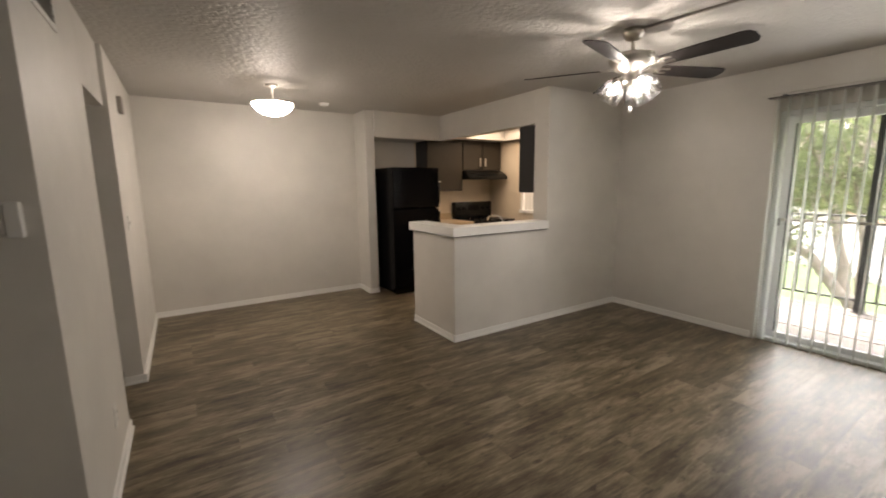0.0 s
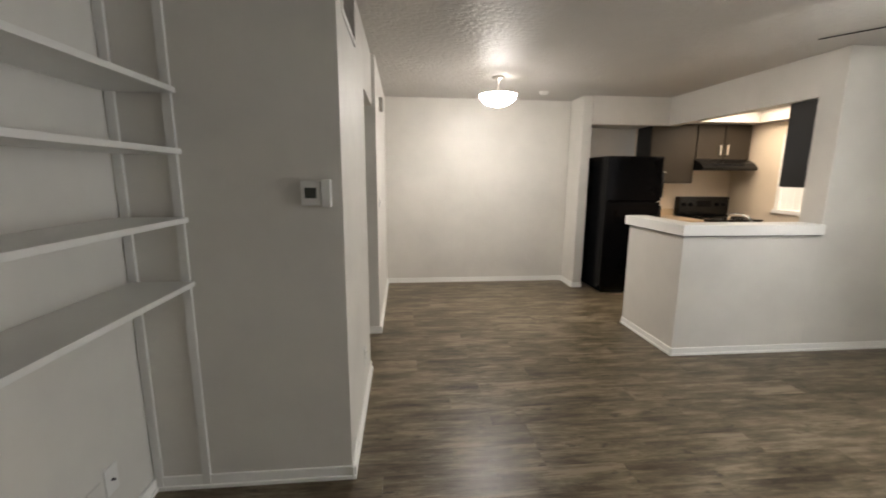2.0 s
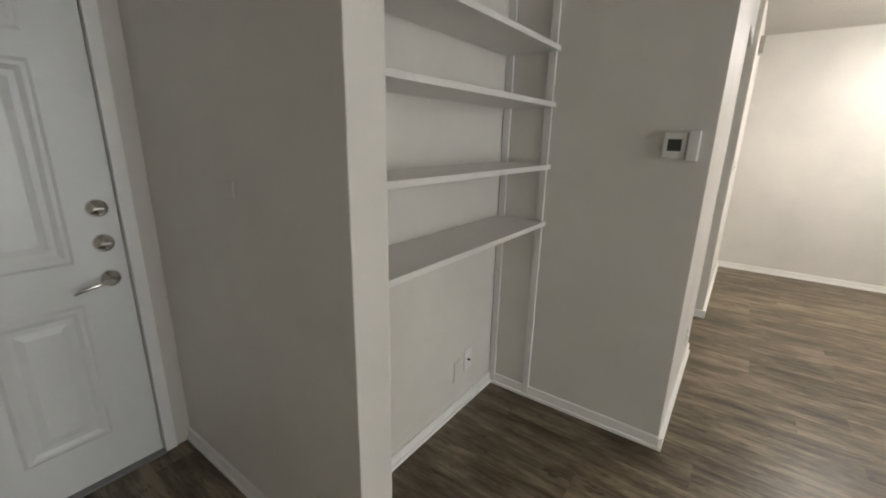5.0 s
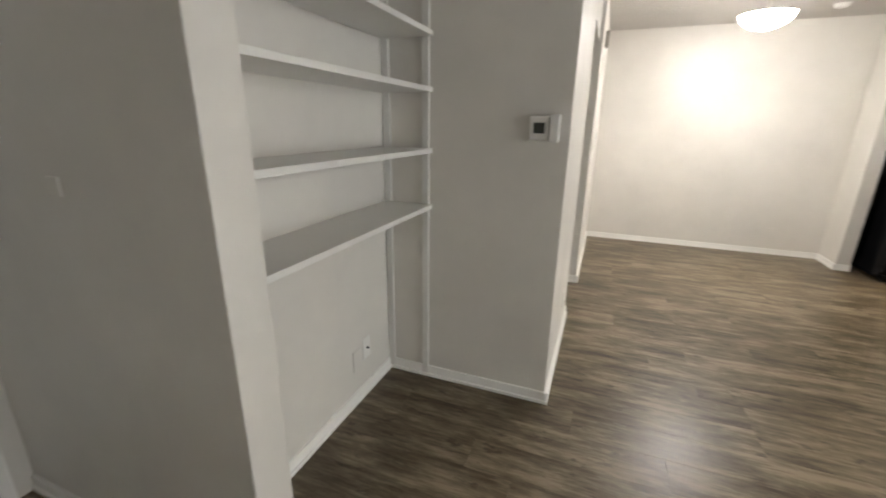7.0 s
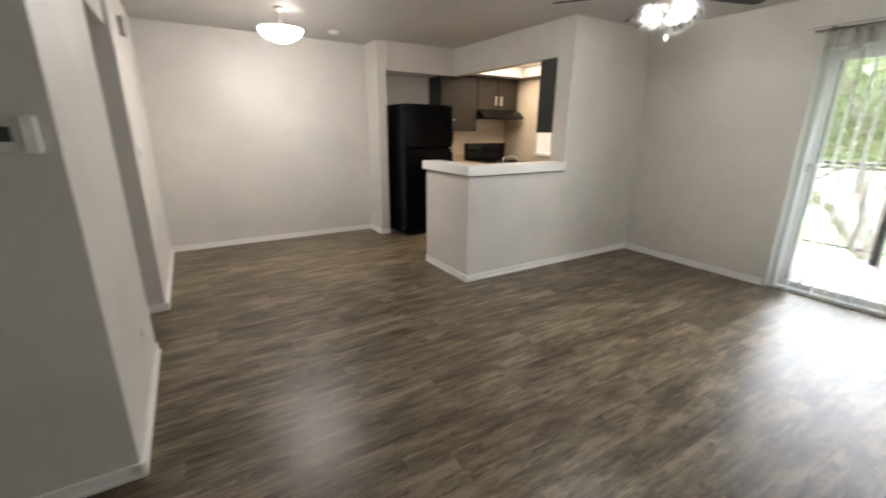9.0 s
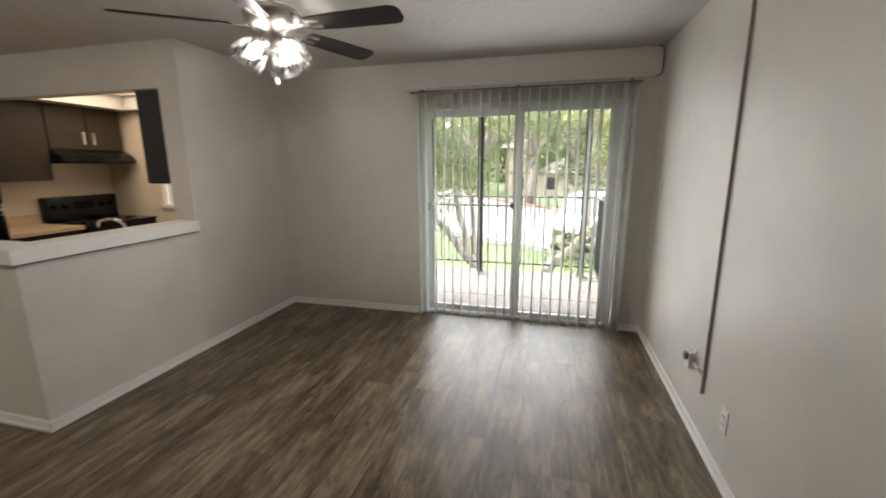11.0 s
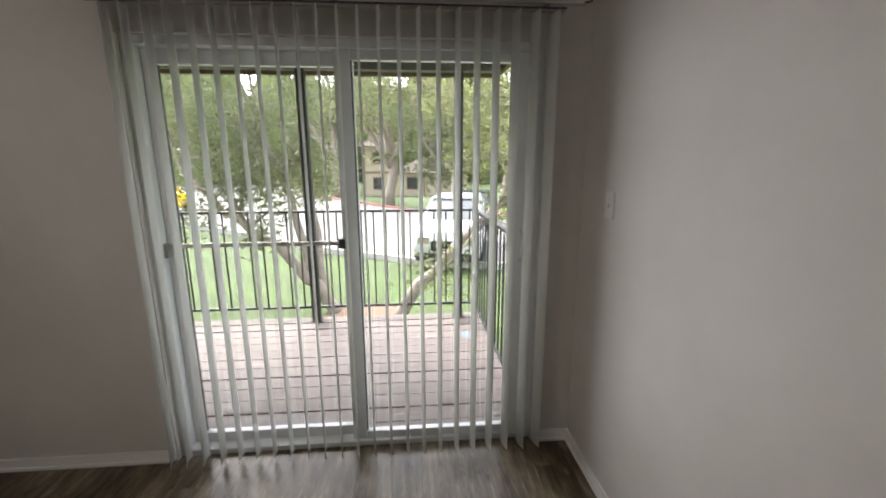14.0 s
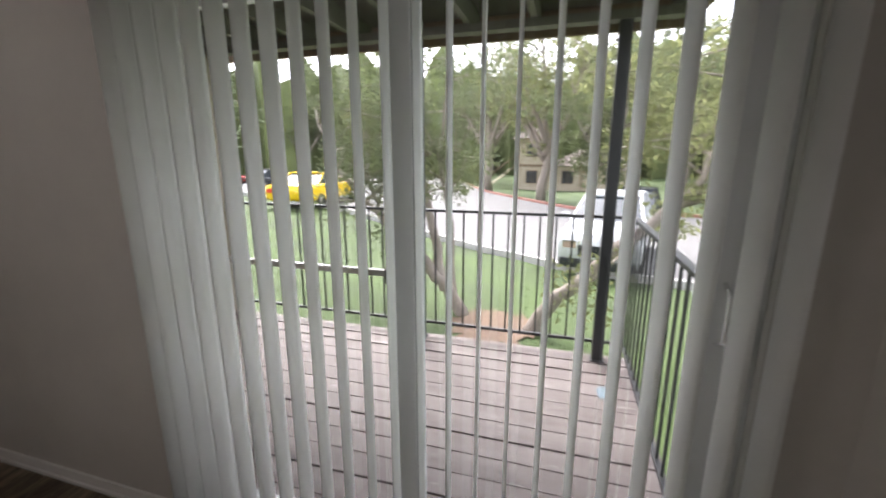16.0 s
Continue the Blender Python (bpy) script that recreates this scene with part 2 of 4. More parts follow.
BLADE = plain("blade_dark_walnut", (0.012, 0.009, 0.0075), 0.5, vary=0.25, scale=20, spec=0.25)
RACEWAY = plain("raceway_paint", (0.34, 0.315, 0.28), 0.5, vary=0.05)
CLEAR = glass("clear_ribbed_glass", (1, 1, 1), 0.03)
nt = CLEAR.node_tree
thin, half = nt.nodes.new("ShaderNodeBsdfTransparent"), nt.nodes.new("ShaderNodeMixShader")
half.inputs[0].default_value = 0.28
nt.links.new(nt.nodes["Principled BSDF"].outputs[0], half.inputs[2])
nt.links.new(thin.outputs[0], half.inputs[1])
nt.links.new(half.outputs[0], nt.nodes["Material Output"].inputs["Surface"])
RIB = pane_glass("ribbed_glass_edge")
RIB.node_tree.nodes["Transparent BSDF"].inputs[0].default_value = (0.58, 0.58, 0.58, 1)
RIB.node_tree.nodes["Mix Shader"].inputs[0].default_value = 0.25
BOWL = glowing("lit_alabaster_glass", (1.0, 0.93, 0.84), 1.5)
BULB = glowing("lit_bulb", (1.0, 0.95, 0.88), 1.0)
DIFFUSER = glowing("lit_diffuser", (1.0, 0.80, 0.58), 0.014)
DECK = deck_paint()
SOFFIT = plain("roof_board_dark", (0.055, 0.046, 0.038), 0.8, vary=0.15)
RAFTER = plain("rafter_paint", (0.15, 0.14, 0.125), 0.7, vary=0.12)
SIDING = plain("tan_siding", (0.48, 0.405, 0.31), 0.8, vary=0.08)
SIDING_DARK = plain("brown_trim", (0.20, 0.135, 0.09), 0.8, vary=0.1)
ROOF = plain("brown_shingle", (0.075, 0.055, 0.045), 0.9, vary=0.2, scale=2, grain=20)
STAIN_BLUE = plain("spilt_blue_paint", (0.15, 0.20, 0.225), 0.8, vary=0.35, scale=14)
CONCRETE = plain("concrete_road", (0.145, 0.140, 0.135), 0.9, vary=0.09, scale=0.6, grain=12)
KERB = plain("kerb_concrete", (0.45, 0.43, 0.41), 0.9, vary=0.1)
KERB_RED = plain("kerb_red", (0.36, 0.17, 0.13), 0.8, vary=0.2)
GRASS = plain("grass", (0.047, 0.074, 0.018), 0.9, vary=0.35, scale=0.7, grain=9, relief=0.8, depth=0.03)
BLADES = sheer("grass_blade", (0.064, 0.098, 0.025), 0.45, 0.3, 0.7, rough=0.8)
BARK = plain("pale_bark", (0.28, 0.235, 0.20), 0.9, vary=0.3, scale=9, grain=60, relief=0.7, depth=0.01)
LEAF_A = sheer("leaf_green", (0.135, 0.16, 0.072), 0.66, 0.35, rough=0.8)
LEAF_B = sheer("leaf_yellow_green", (0.225, 0.24, 0.105), 0.68, 0.3, rough=0.8)
LEAF_C = sheer("leaf_deep", (0.092, 0.122, 0.050), 0.45, 0.35, rough=0.8)
CAR_WHITE = plain("car_white", (0.58, 0.59, 0.60), 0.2, vary=0.02, relief=0)
CAR_YELLOW = plain("car_yellow", (0.75, 0.50, 0.01), 0.2, vary=0.03, relief=0)
CAR_DARK = plain("car_dark", (0.03, 0.032, 0.036), 0.25, vary=0.05, relief=0)
CAR_RED = plain("car_red", (0.35, 0.04, 0.03), 0.25, vary=0.05, relief=0)
CAR_GLASS = plain("car_glass", (0.03, 0.038, 0.045), 0.06, vary=0.05, relief=0)
TYRE = plain("tyre", (0.02, 0.02, 0.02), 0.85)
TAIL = plain("tail_light", (0.55, 0.05, 0.02), 0.2, relief=0)
FAR_GREEN = plain("far_woods", (0.15, 0.18, 0.065), 0.9, vary=0.4, scale=0.25, grain=3, relief=0)


# ---- mesh helpers ----
def obj(name, bm, mat, parent=None, smooth=False):
    me = bpy.data.meshes.new(name)
    bmesh.ops.recalc_face_normals(bm, faces=bm.faces)
    bm.to_mesh(me)
    bm.free()
    me.materials.append(mat)
    if smooth:
        for f in me.polygons:
            f.use_smooth = True
    ob = new(name, me)
    if parent is not None:
        ob.parent = parent
    return ob


def add_box(bm, lo, hi, bevel=0.0, m=None):
    c = [(a + b) / 2 for a, b in zip(lo, hi)]
    s = [abs(b - a) for a, b in zip(lo, hi)]
    mt = Matrix.Translation(c) @ Matrix.Diagonal((*s, 1))
    vs = bmesh.ops.create_cube(bm, size=1, matrix=(m @ mt) if m else mt)["verts"]
    if bevel:
        es = list({e for v in vs for e in v.link_edges})
        bmesh.ops.bevel(bm, geom=es, offset=bevel, segments=2, affect="EDGES", profile=0.6)
    return vs


def box(name, lo, hi, mat, parent=None, bevel=0.0, m=None):
    bm = bmesh.new()
    add_box(bm, lo, hi, bevel, m)
    return obj(name, bm, mat, parent)


def boxes(name, spans, mat, parent=None, bevel=0.0):
    bm = bmesh.new()
    for lo, hi in spans:
        add_box(bm, lo, hi, bevel)
    return obj(name, bm, mat, parent)


def add_tube(bm, pts, radii, sides=10, cap=True):
    """A tube along pts; radii per point or one."""
    pts = [Vector(p) for p in pts]
    if not isinstance(radii, (list, tuple)):
        radii = [radii] * len(pts)
    rings, up = [], None
    for i, p in enumerate(pts):
        d = (pts[min(i + 1, len(pts) - 1)] - pts[max(i - 1, 0)]).normalized()
        if up is None:
            up = d.orthogonal().normalized()
        up = (up - d * up.dot(d)).normalized()
        side = d.cross(up)
        rings.append([bm.verts.new(p + radii[i] * (math.cos(a) * up + math.sin(a) * side)) for a in (2 * math.pi * k / sides for k in range(sides))])
    for a, b in zip(rings, rings[1:]):
        for k in range(sides):
            bm.faces.new((a[k], a[(k + 1) % sides], b[(k + 1) % sides], b[k]))
    if cap:
        bm.faces.new(list(reversed(rings[0])))
        bm.faces.new(rings[-1])


def tube(name, pts, radii, mat, parent=None, sides=10):
    bm = bmesh.new()
    add_tube(bm, pts, radii, sides)
    return obj(name, bm, mat, parent, smooth=True)


def add_lathe(bm, profile, sides=32, m=None, wave=0.0, waves=0):
    """Turn a profile of (radius, height) about z."""
    rings = []
    for r, z in profile:
        ring = []
        for k in range(sides):
            a = 2 * math.pi * k / sides
            rr = r * (1 + (wave * math.cos(waves * a) if waves else 0))
            v = Vector((rr * math.cos(a), rr * math.sin(a), z))
            ring.append(bm.verts.new(m @ v if m else v))
        rings.append(ring)
    for a, b in zip(rings, rings[1:]):
        for k in range(sides):
            bm.faces.new((a[k], a[(k + 1) % sides], b[(k + 1) % sides], b[k]))


def lathe(name, profile, mat, parent=None, sides=32, m=None, wave=0.0, waves=0):
    bm = bmesh.new()
    add_lathe(bm, profile, sides, m, wave, waves)
    return obj(name, bm, mat, parent, smooth=True)


def thing(name, at, label, category, group="", turn=0):
    ob = new(name)
    ob.empty_display_size = 0.1
    ob.matrix_world = pose(*at, 0, 0, turn)
    return tagged(ob, label, category, group)


def structure(ob, label):
    return tagged(ob, label, kind="structure")


# ---- large structure ----
H = 2.44
XE, YS, YN, XD, YB = 4.80, -0.22, 5.89, -1.80, 3.38
structure(boxes("floor", [((-1.95, -0.36, -0.06), (4.94, 6.0, -0.006))], SUBFLOOR), "dark grey-brown wood-look vinyl plank floor")
floor = bpy.data.objects["floor"]
structure(boxes("ceiling", [((-1.95, -0.36, H), (3.6, 6.02, H + 0.1)), ((3.6, -0.36, H), (4.94, 3.58, H + 0.1)), ], CEILING), "off-white textured ceiling")
structure(boxes("ceiling_kitchen", [((3.72, 3.58, 2.14), (4.98, 3.75, 2.2)), ((3.72, 5.35, 2.14), (4.98, 6.02, 2.2)), ((3.72, 3.75, 2.14), (3.85, 5.35, 2.2)), ((4.72, 3.75, 2.14), (4.98, 5.35, 2.2)),
    ((3.72, 3.6, 2.30), (4.98, 5.5, 2.34)), ((3.85, 3.73, 2.2), (4.72, 3.75, 2.30)), ((3.85, 5.35, 2.2), (4.72, 5.37, 2.30)), ((3.83, 3.73, 2.2), (3.85, 5.37, 2.30)), ((4.72, 3.73, 2.2), (4.74, 5.37, 2.30))], CEILING), "lowered kitchen ceiling with a recessed light well")
structure(boxes("wall_north", [((-0.12, YN, 0), (5.0, YN + 0.12, 2.6))], WALL), "warm light-grey painted wall")
structure(boxes("wall_south", [((XD - 0.12, YS - 0.12, 0), (4.94, YS, 2.6))], WALL), "warm light-grey painted wall")
DY0, DY1, XW = 3.345, 4.065, -0.03
structure(boxes("wall_west", [((-0.15, 2.205, 0), (XW, DY0, H)), ((-0.12, DY1, 0), (0, YN, H)), ((-0.15, DY0, 2.03), (XW, DY1, H))], WALL), "light-grey painted wall with an open doorway")
structure(boxes("wall_thermostat", [((-1.12, 2.205, 0), (-0.15, 2.325, H))], WALL), "light-grey painted wall end beside the alcove")
structure(boxes("wall_alcove", [((-1.05, 1.055, 0), (-0.93, 2.205, H))], WALL), "pale painted back wall of the shelf alcove")
structure(boxes("wall_stub", [((XD - 0.12, 0.93, 0), (-0.628, 1.055, H))], WALL, bevel=0.004), "light-grey painted stub wall between entry and alcove")
structure(boxes("wall_entry", [((XD - 0.12, YS, 2.04), (XD, 0.93, H)), ((XD - 0.12, YS, 0), (XD, -0.135, 2.04)), ((XD - 0.12, 0.868, 0), (XD, 0.93, 2.04))], WALL), "light-grey painted entry wall round the front door")
SY0, SY1, SZ = -0.01, 1.86, 2.06
structure(boxes("wall_east", [((XE, SY1, 0), (4.94, 3.58, H)), ((XE, YS, 0), (4.94, SY0, H)), ((XE, SY0, SZ), (4.94, SY1, H))], WALL), "grey painted outer wall round the sliding door")
structure(boxes("wall_living_north", [((3.6, YB, 0), (XE, YB + 0.2, H))], WALL, bevel=0.004), "light-grey painted wall beside the kitchen bar")
structure(boxes("wall_half", [((2.42, YB, 0), (3.6, YB + 0.12, 1.0)), ((2.42, YB + 0.12, 0), (2.54, 4.157, 1.0))], WALL), "light-grey half wall round the kitchen bar")
structure(boxes("wall_fridge_jamb", [((2.465, 5.5, 0), (2.585, YN, H))], WALL, bevel=0.004), "light-grey wall end beside the refrigerator")
structure(boxes("wall_header", [((2.585, 5.48, 2.10), (3.6, 5.6, H)), ((3.6, YB + 0.2, 2.10), (3.72, 5.6, H))], WALL), "light-grey soffit over the kitchen openings")
structure(boxes("wall_kitchen_recess", [((2.585, 5.6, 2.10), (3.6, YN, 2.16))], WALL), "painted underside of the soffit above the refrigerator")
structure(boxes("wall_kitchen_east", [((4.86, 3.58, 0), (4.98, 4.2, 2.2)), ((4.86, 5.1, 0), (4.98, YN, 2.2)), ((4.86, 4.2, 0), (4.98, 5.1, 1.05)), ((4.86, 4.2, 1.95), (4.98, 5.1, 2.2))], KITCHEN_WALL), "warm beige kitchen wall with a small window")
structure(boxes("wall_kitchen_back", [((3.40, YN - 0.012, 0), (4.86, YN - 0.004, 2.14))], KITCHEN_WALL), "warm beige kitchen back wall")
structure(boxes("wall_hall", [((-1.3, 3.2, 0), (-1.2, 4.6, H)), ((-1.2, DY1 + 0.3, 0), (-0.12, DY1 + 0.4, H)), ((-1.2, 3.2, 0), (-0.12, 3.3, H))], WALL), "plain wall of the hall behind the doorway")

# bar ledge
bar_cap = boxes("bar_ledge", [((2.385, 3.345, 1.0), (3.60, 3.56, 1.085)), ((2.385, 3.56, 1.0), (2.60, 4.19, 1.085))], TRIM, bevel=0.006)
structure(bar_cap, "white painted ledge capping the half wall")
# near-black strip: the ledge's shadow line put in as colour
structure(boxes("trim_ledge", [((2.408, 3.368, 0.991), (3.60, YB, 1.0)), ((2.408, YB, 0.991), (2.42, 4.168, 1.0))], GASKET), "dark strip drawn as the shadow line under the bar ledge")


# baseboards
def baseboard(spans):
    """Each span: x0, y0, x1, y1 along the wall foot, and the way (dx, dy) into the room."""
    bm = bmesh.new()
    for x0, y0, x1, y1, dx, dy in spans:
        for th, z0, z1 in ((0.011, 0.0, 0.064), (0.020, 0.0, 0.018)):
            lo = (min(x0, x1) + min(0, dx * th), min(y0, y1) + min(0, dy * th), z0)
            hi = (max(x0, x1) + max(0, dx * th), max(y0, y1) + max(0, dy * th), z1)
            add_box(bm, lo, hi, 0.003)
    return bm


structure(obj("baseboard", baseboard([
    (0.0, YN, 2.465, YN, 0, -1), (2.465, 5.5, 2.465, YN, -1, 0), (2.445, 5.5, 2.585, 5.5, 0, -1),
    (XW, 2.185, XW, DY0, 1, 0), (0, DY1, 0, YN, 1, 0), (-0.12, DY1, 0.02, DY1, 0, -1), (-0.15, DY0, XW, DY0, 0, 1),
    (-0.93, 2.205, XW + 0.02, 2.205, 0, -1), (-0.93, 1.055, -0.93, 2.205, 1, 0), (XD, 0.93, -0.628, 0.93, 0, -1),
    (2.40, YB, XE, YB, 0, -1), (2.42, YB - 0.02, 2.42, 4.157, -1, 0), (2.42, 4.157, 2.54, 4.157, 0, 1),
    (XE, 1.90, XE, YB, -1, 0), (XE, YS, XE, -0.02, -1, 0), (XD, YS, XE, YS, 0, 1)]), TRIM), "white painted baseboard with shoe moulding")

# valance board over the sliding door
bm = bmesh.new()
add_box(bm, (4.772, -0.205, 2.205), (4.80, 2.0, 2.435))
bmesh.ops.bevel(bm, geom=[e for e in bm.edges if abs(e.verts[0].co.y + 0.205) < 1e-4 and abs(e.verts[1].co.y + 0.205) < 1e-4 and abs(e.verts[0].co.z - e.verts[1].co.z) < 1e-4], offset=0.03, segments=4, affect="EDGES")
structure(obj("trim_valance", bm, WALL), "painted board over the sliding door")
structure(tube("trim_valance_gap", [(4.7715, -0.165, 2.432), (4.7715, -0.192, 2.428), (4.7715, -0.204, 2.405), (4.7715, -0.206, 2.32), (4.7715, -0.204, 2.24), (4.7715, -0.192, 2.216), (4.7715, -0.16, 2.209)], 0.0045, GASKET, sides=6), "dark open joint at the end of the board")


# ---- sliding door ----
slider = structure(thing("door_1", (4.87, 0.925, 0), "", ""), "white vinyl sliding glass door with a security bar")


def local(ob, parent):
    ob.parent = parent
    ob.matrix_parent_inverse = parent.matrix_world.inverted()
    return ob


boxes_frame = [((4.83, SY0, 0.0), (4.945, SY0 + 0.035, SZ)), ((4.83, SY1 - 0.04, 0.0), (4.945, SY1, SZ)), ((4.83, SY0 + 0.035, SZ - 0.04), (4.945, SY1 - 0.04, SZ)), ((4.83, SY0 + 0.035, 0.0), (4.945, SY1 - 0.04, 0.03))]
local(boxes("frame", boxes_frame, VINYL, bevel=0.004), slider)


def leaf(name, x, y0, y1, z0, z1, st0, st1, top, bot):
    """A glazed leaf: stiles, rails, pane."""
    local(boxes(name, [((x, y0, z0), (x + 0.036, y0 + st0, z1)), ((x, y1 - st1, z0), (x + 0.036, y1, z1)), ((x, y0 + st0, z1 - top), (x + 0.036, y1 - st1, z1)), ((x, y0 + st0, z0), (x + 0.036, y1 - st1, z0 + bot))], VINYL, bevel=0.005), slider)
    p = local(box("pane", (x + 0.016, y0 + st0, z0 + bot), (x + 0.020, y1 - st1, z1 - top), PANE), slider)
    p.visible_shadow = False
    g = 0.006
    a, b, c, d = y0 + st0, y1 - st1, z0 + bot, z1 - top
    local(boxes("gasket", [((x + 0.005, a, c), (x + 0.030, a + g, d)), ((x + 0.005, b - g, c), (x + 0.030, b, d))], GASKET), slider)


leaf("sliding_leaf", 4.850, 0.03, 0.965, 0.025, 2.03, 0.095, 0.075, 0.055, 0.05)
leaf("fixed_leaf", 4.897, 0.885, 1.82, 0.025, 2.03, 0.08, 0.055, 0.075, 0.06)
local(box("frame_edge", (4.886, 0.888, 0.03), (4.900, 0.902, 2.02), GASKET), slider)
local(tube("handle", [(4.850, 0.075, 1.02), (4.825, 0.075, 1.03), (4.805, 0.075, 1.05), (4.803, 0.075, 1.10), (4.805, 0.075, 1.15), (4.825, 0.075, 1.17), (4.850, 0.075, 1.18)], 0.006, CHROME, sides=8), slider)
bar = local(boxes("security_bar", [((4.866, 0.97, 1.115), (4.886, 1.80, 1.135))], NICKEL, bevel=0.002), slider)
local(box("latch", (4.842, 0.955, 1.10), (4.89, 0.985, 1.15), GASKET, bevel=0.003), slider)
local(box("latch", (4.845, 1.79, 1.07), (4.87, 1.81, 1.14), PLASTIC_GREY, bevel=0.003), slider)

# ---- vertical blind ----
blind = tagged(thing("vertical_blind", (4.75, 0.94, 2.165), "", ""), "white vertical blind with open vanes over the sliding door", "blind")
local(boxes("headrail", [((4.735, -0.06, 2.160), (4.765, 1.925, 2.168))], RACEWAY, bevel=0.003), blind)
local(boxes("headrail_top", [((4.728, -0.065, 2.168), (4.772, 1.930, 2.174))], GASKET), blind)
for y in (0.02, 0.93, 1.82):
    local(box("bracket", (4.735, y - 0.012, 2.174), (4.80, y + 0.012, 2.19), PLASTIC_GREY), blind)


def vane_mesh():
    bm = bmesh.new()
    n, w, z0, z1 = 6, 0.089, 0.025, 2.157
    cols = []
    for i in range(n + 1):
        u = i / n - 0.5
        bow = 0.009 * (1 - 4 * u * u)
        cols.append([bm.verts.new((u * w, bow + s, z)) for s in (0.0, 0.0009) for z in (z0, z1)])
    for a, b in zip(cols, cols[1:]):
        for i, j in ((0, 1), (3, 2), (2, 0), (1, 3)):
            bm.faces.new((a[i], a[j], b[j], b[i]))
    for c in (cols[0], cols[-1]):
        bm.faces.new((c[0], c[1], c[3], c[2]))
    bmesh.ops.recalc_face_normals(bm, faces=bm.faces)
    me = bpy.data.meshes.new("vane")
    bm.to_mesh(me)
    bm.free()
    me.materials.append(VANE)
    for f in me.polygons:
        f.use_smooth = True
    return me


VANE_MESH = vane_mesh()
rng = random.Random(4)
vane_places = [(-0.02 + 0.0855 * i, (13, 12, 11, 11, 10, 9)[i] if i < 6 else 9 + rng.uniform(-2, 2)) for i in range(22)] + [(1.852, 13.0)]
for y, a in vane_places:
    v = new("vane", VANE_MESH)
    v.matrix_world = pose(4.748, y, 0, 0, 0, a)
    local(v, blind)

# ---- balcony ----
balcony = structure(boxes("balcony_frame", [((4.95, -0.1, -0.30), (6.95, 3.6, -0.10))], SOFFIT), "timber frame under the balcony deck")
for i in range(13):
    x0 = 4.955 + i * 0.1525
    bm = bmesh.new()
    add_box(bm, (x0, -0.1, -0.10 + rng.uniform(-0.004, 0.002)), (x0 + 0.1445 + rng.uniform(-0.004, 0.003), 3.6, -0.05 + rng.uniform(-0.004, 0.004)), 0.004)
    o = obj("deck_board", bm, DECK, balcony)
bm = bmesh.new()
bm.faces.new([bm.verts.new((6.37 + 0.10 * k * math.cos(a), 0.14 + 0.055 * k * math.sin(a), -0.0435)) for a, k in ((radians(24 * q), rng.uniform(0.6, 1.1)) for q in range(15))])
structure(obj("trim_paint_stain", bm, STAIN_BLUE), "pale blue paint spilt on the deck boards")
POST = (6.85, 0.155), (6.85, 1.597), (6.85, 3.45)
for x, y in POST:
    post = tagged(boxes("balcony_post", [((x - 0.04, y - 0.04, -0.05), (x + 0.04, y + 0.04, 2.345)), ((x - 0.055, y - 0.055, -0.05), (x + 0.055, y + 0.055, -0.036))], IRON, bevel=0.004), "black painted steel balcony post", "post", "balcony posts")


def railing(name, a, b, z0, z1, step):
    (ax, ay), (bx, by) = a, b
    ob = tagged(thing(name, (ax, ay, -0.05), "", ""), "black wrought-iron balcony railing with thin balusters", "railing", "balcony railings")
    d = Vector((bx - ax, by - ay, 0))
    turn = math.atan2(d.y, d.x)
    base = Matrix.Translation((ax, ay, 0)) @ Matrix.Rotation(turn, 4, "Z")
    ln = d.length
    bm = bmesh.new()
    add_box(bm, (0, -0.02, z1 - 0.022), (ln, 0.02, z1), 0.004, base)
    local(obj("top_rail", bm, IRON), ob)
    bm = bmesh.new()
    add_box(bm, (0, -0.013, z0), (ln, 0.013, z0 + 0.024), 0.003, base)
    local(obj("bottom_rail", bm, IRON), ob)
    n = int(ln / step)
    me = None
    for i in range(n + 1):
        u = (i + 0.5) * ln / (n + 1)
        if me is None:
            bm = bmesh.new()
            add_box(bm, (-0.0065, -0.0065, z0 + 0.02), (0.0065, 0.0065, z1 - 0.02))
            o = obj("baluster", bm, IRON)
            me = o.data
        else:
            o = new("baluster", me)
        o.matrix_world = base @ Matrix.Translation((u, 0, 0))
        local(o, ob)
    return ob


railing("balcony_railing", (6.92, -0.03), (6.92, 3.6), 0.06, 1.066, 0.125)
railing("balcony_railing", (6.90, -0.03), (4.97, -0.03), 0.06, 1.066, 0.125)
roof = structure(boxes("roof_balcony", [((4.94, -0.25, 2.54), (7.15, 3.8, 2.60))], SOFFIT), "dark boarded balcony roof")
structure(boxes("trim_roof_beam", [((6.80, -0.25, 2.345), (6.90, 3.8, 2.40))], RAFTER), "pale painted roof beam")
for i in range(9):
    y = -0.2 + i * 0.46
    r = box("rafter", (4.95, y, 2.40), (7.12, y + 0.045, 2.54), RAFTER, roof)
structure(boxes("trim_fascia", [((4.94, -0.29, 2.36), (7.19, -0.25, 2.62)), ((7.152, -0.248, 2.36), (7.19, 3.8, 2.62))], SIDING_DARK), "brown fascia board")
structure(boxes("wall_outside", [((4.95, 3.6, -1.6), (7.0, 3.7, 2.7))], SIDING), "tan siding at the end of the balcony")

# ---- entry door ----
# added unseen slab: stops sky light leaking in round the closed leaf
structure(box("wall_porch", (XD - 0.30, -0.4, -0.05), (XD - 0.13, 1.1, 2.6), SIDING), "added panel hidden behind the entry door to keep daylight out")
door = structure(thing("door_2", (XD, 0.36, 0), "", ""), "white panelled steel entry door, closed, with nickel hardware")
bm = bmesh.new()
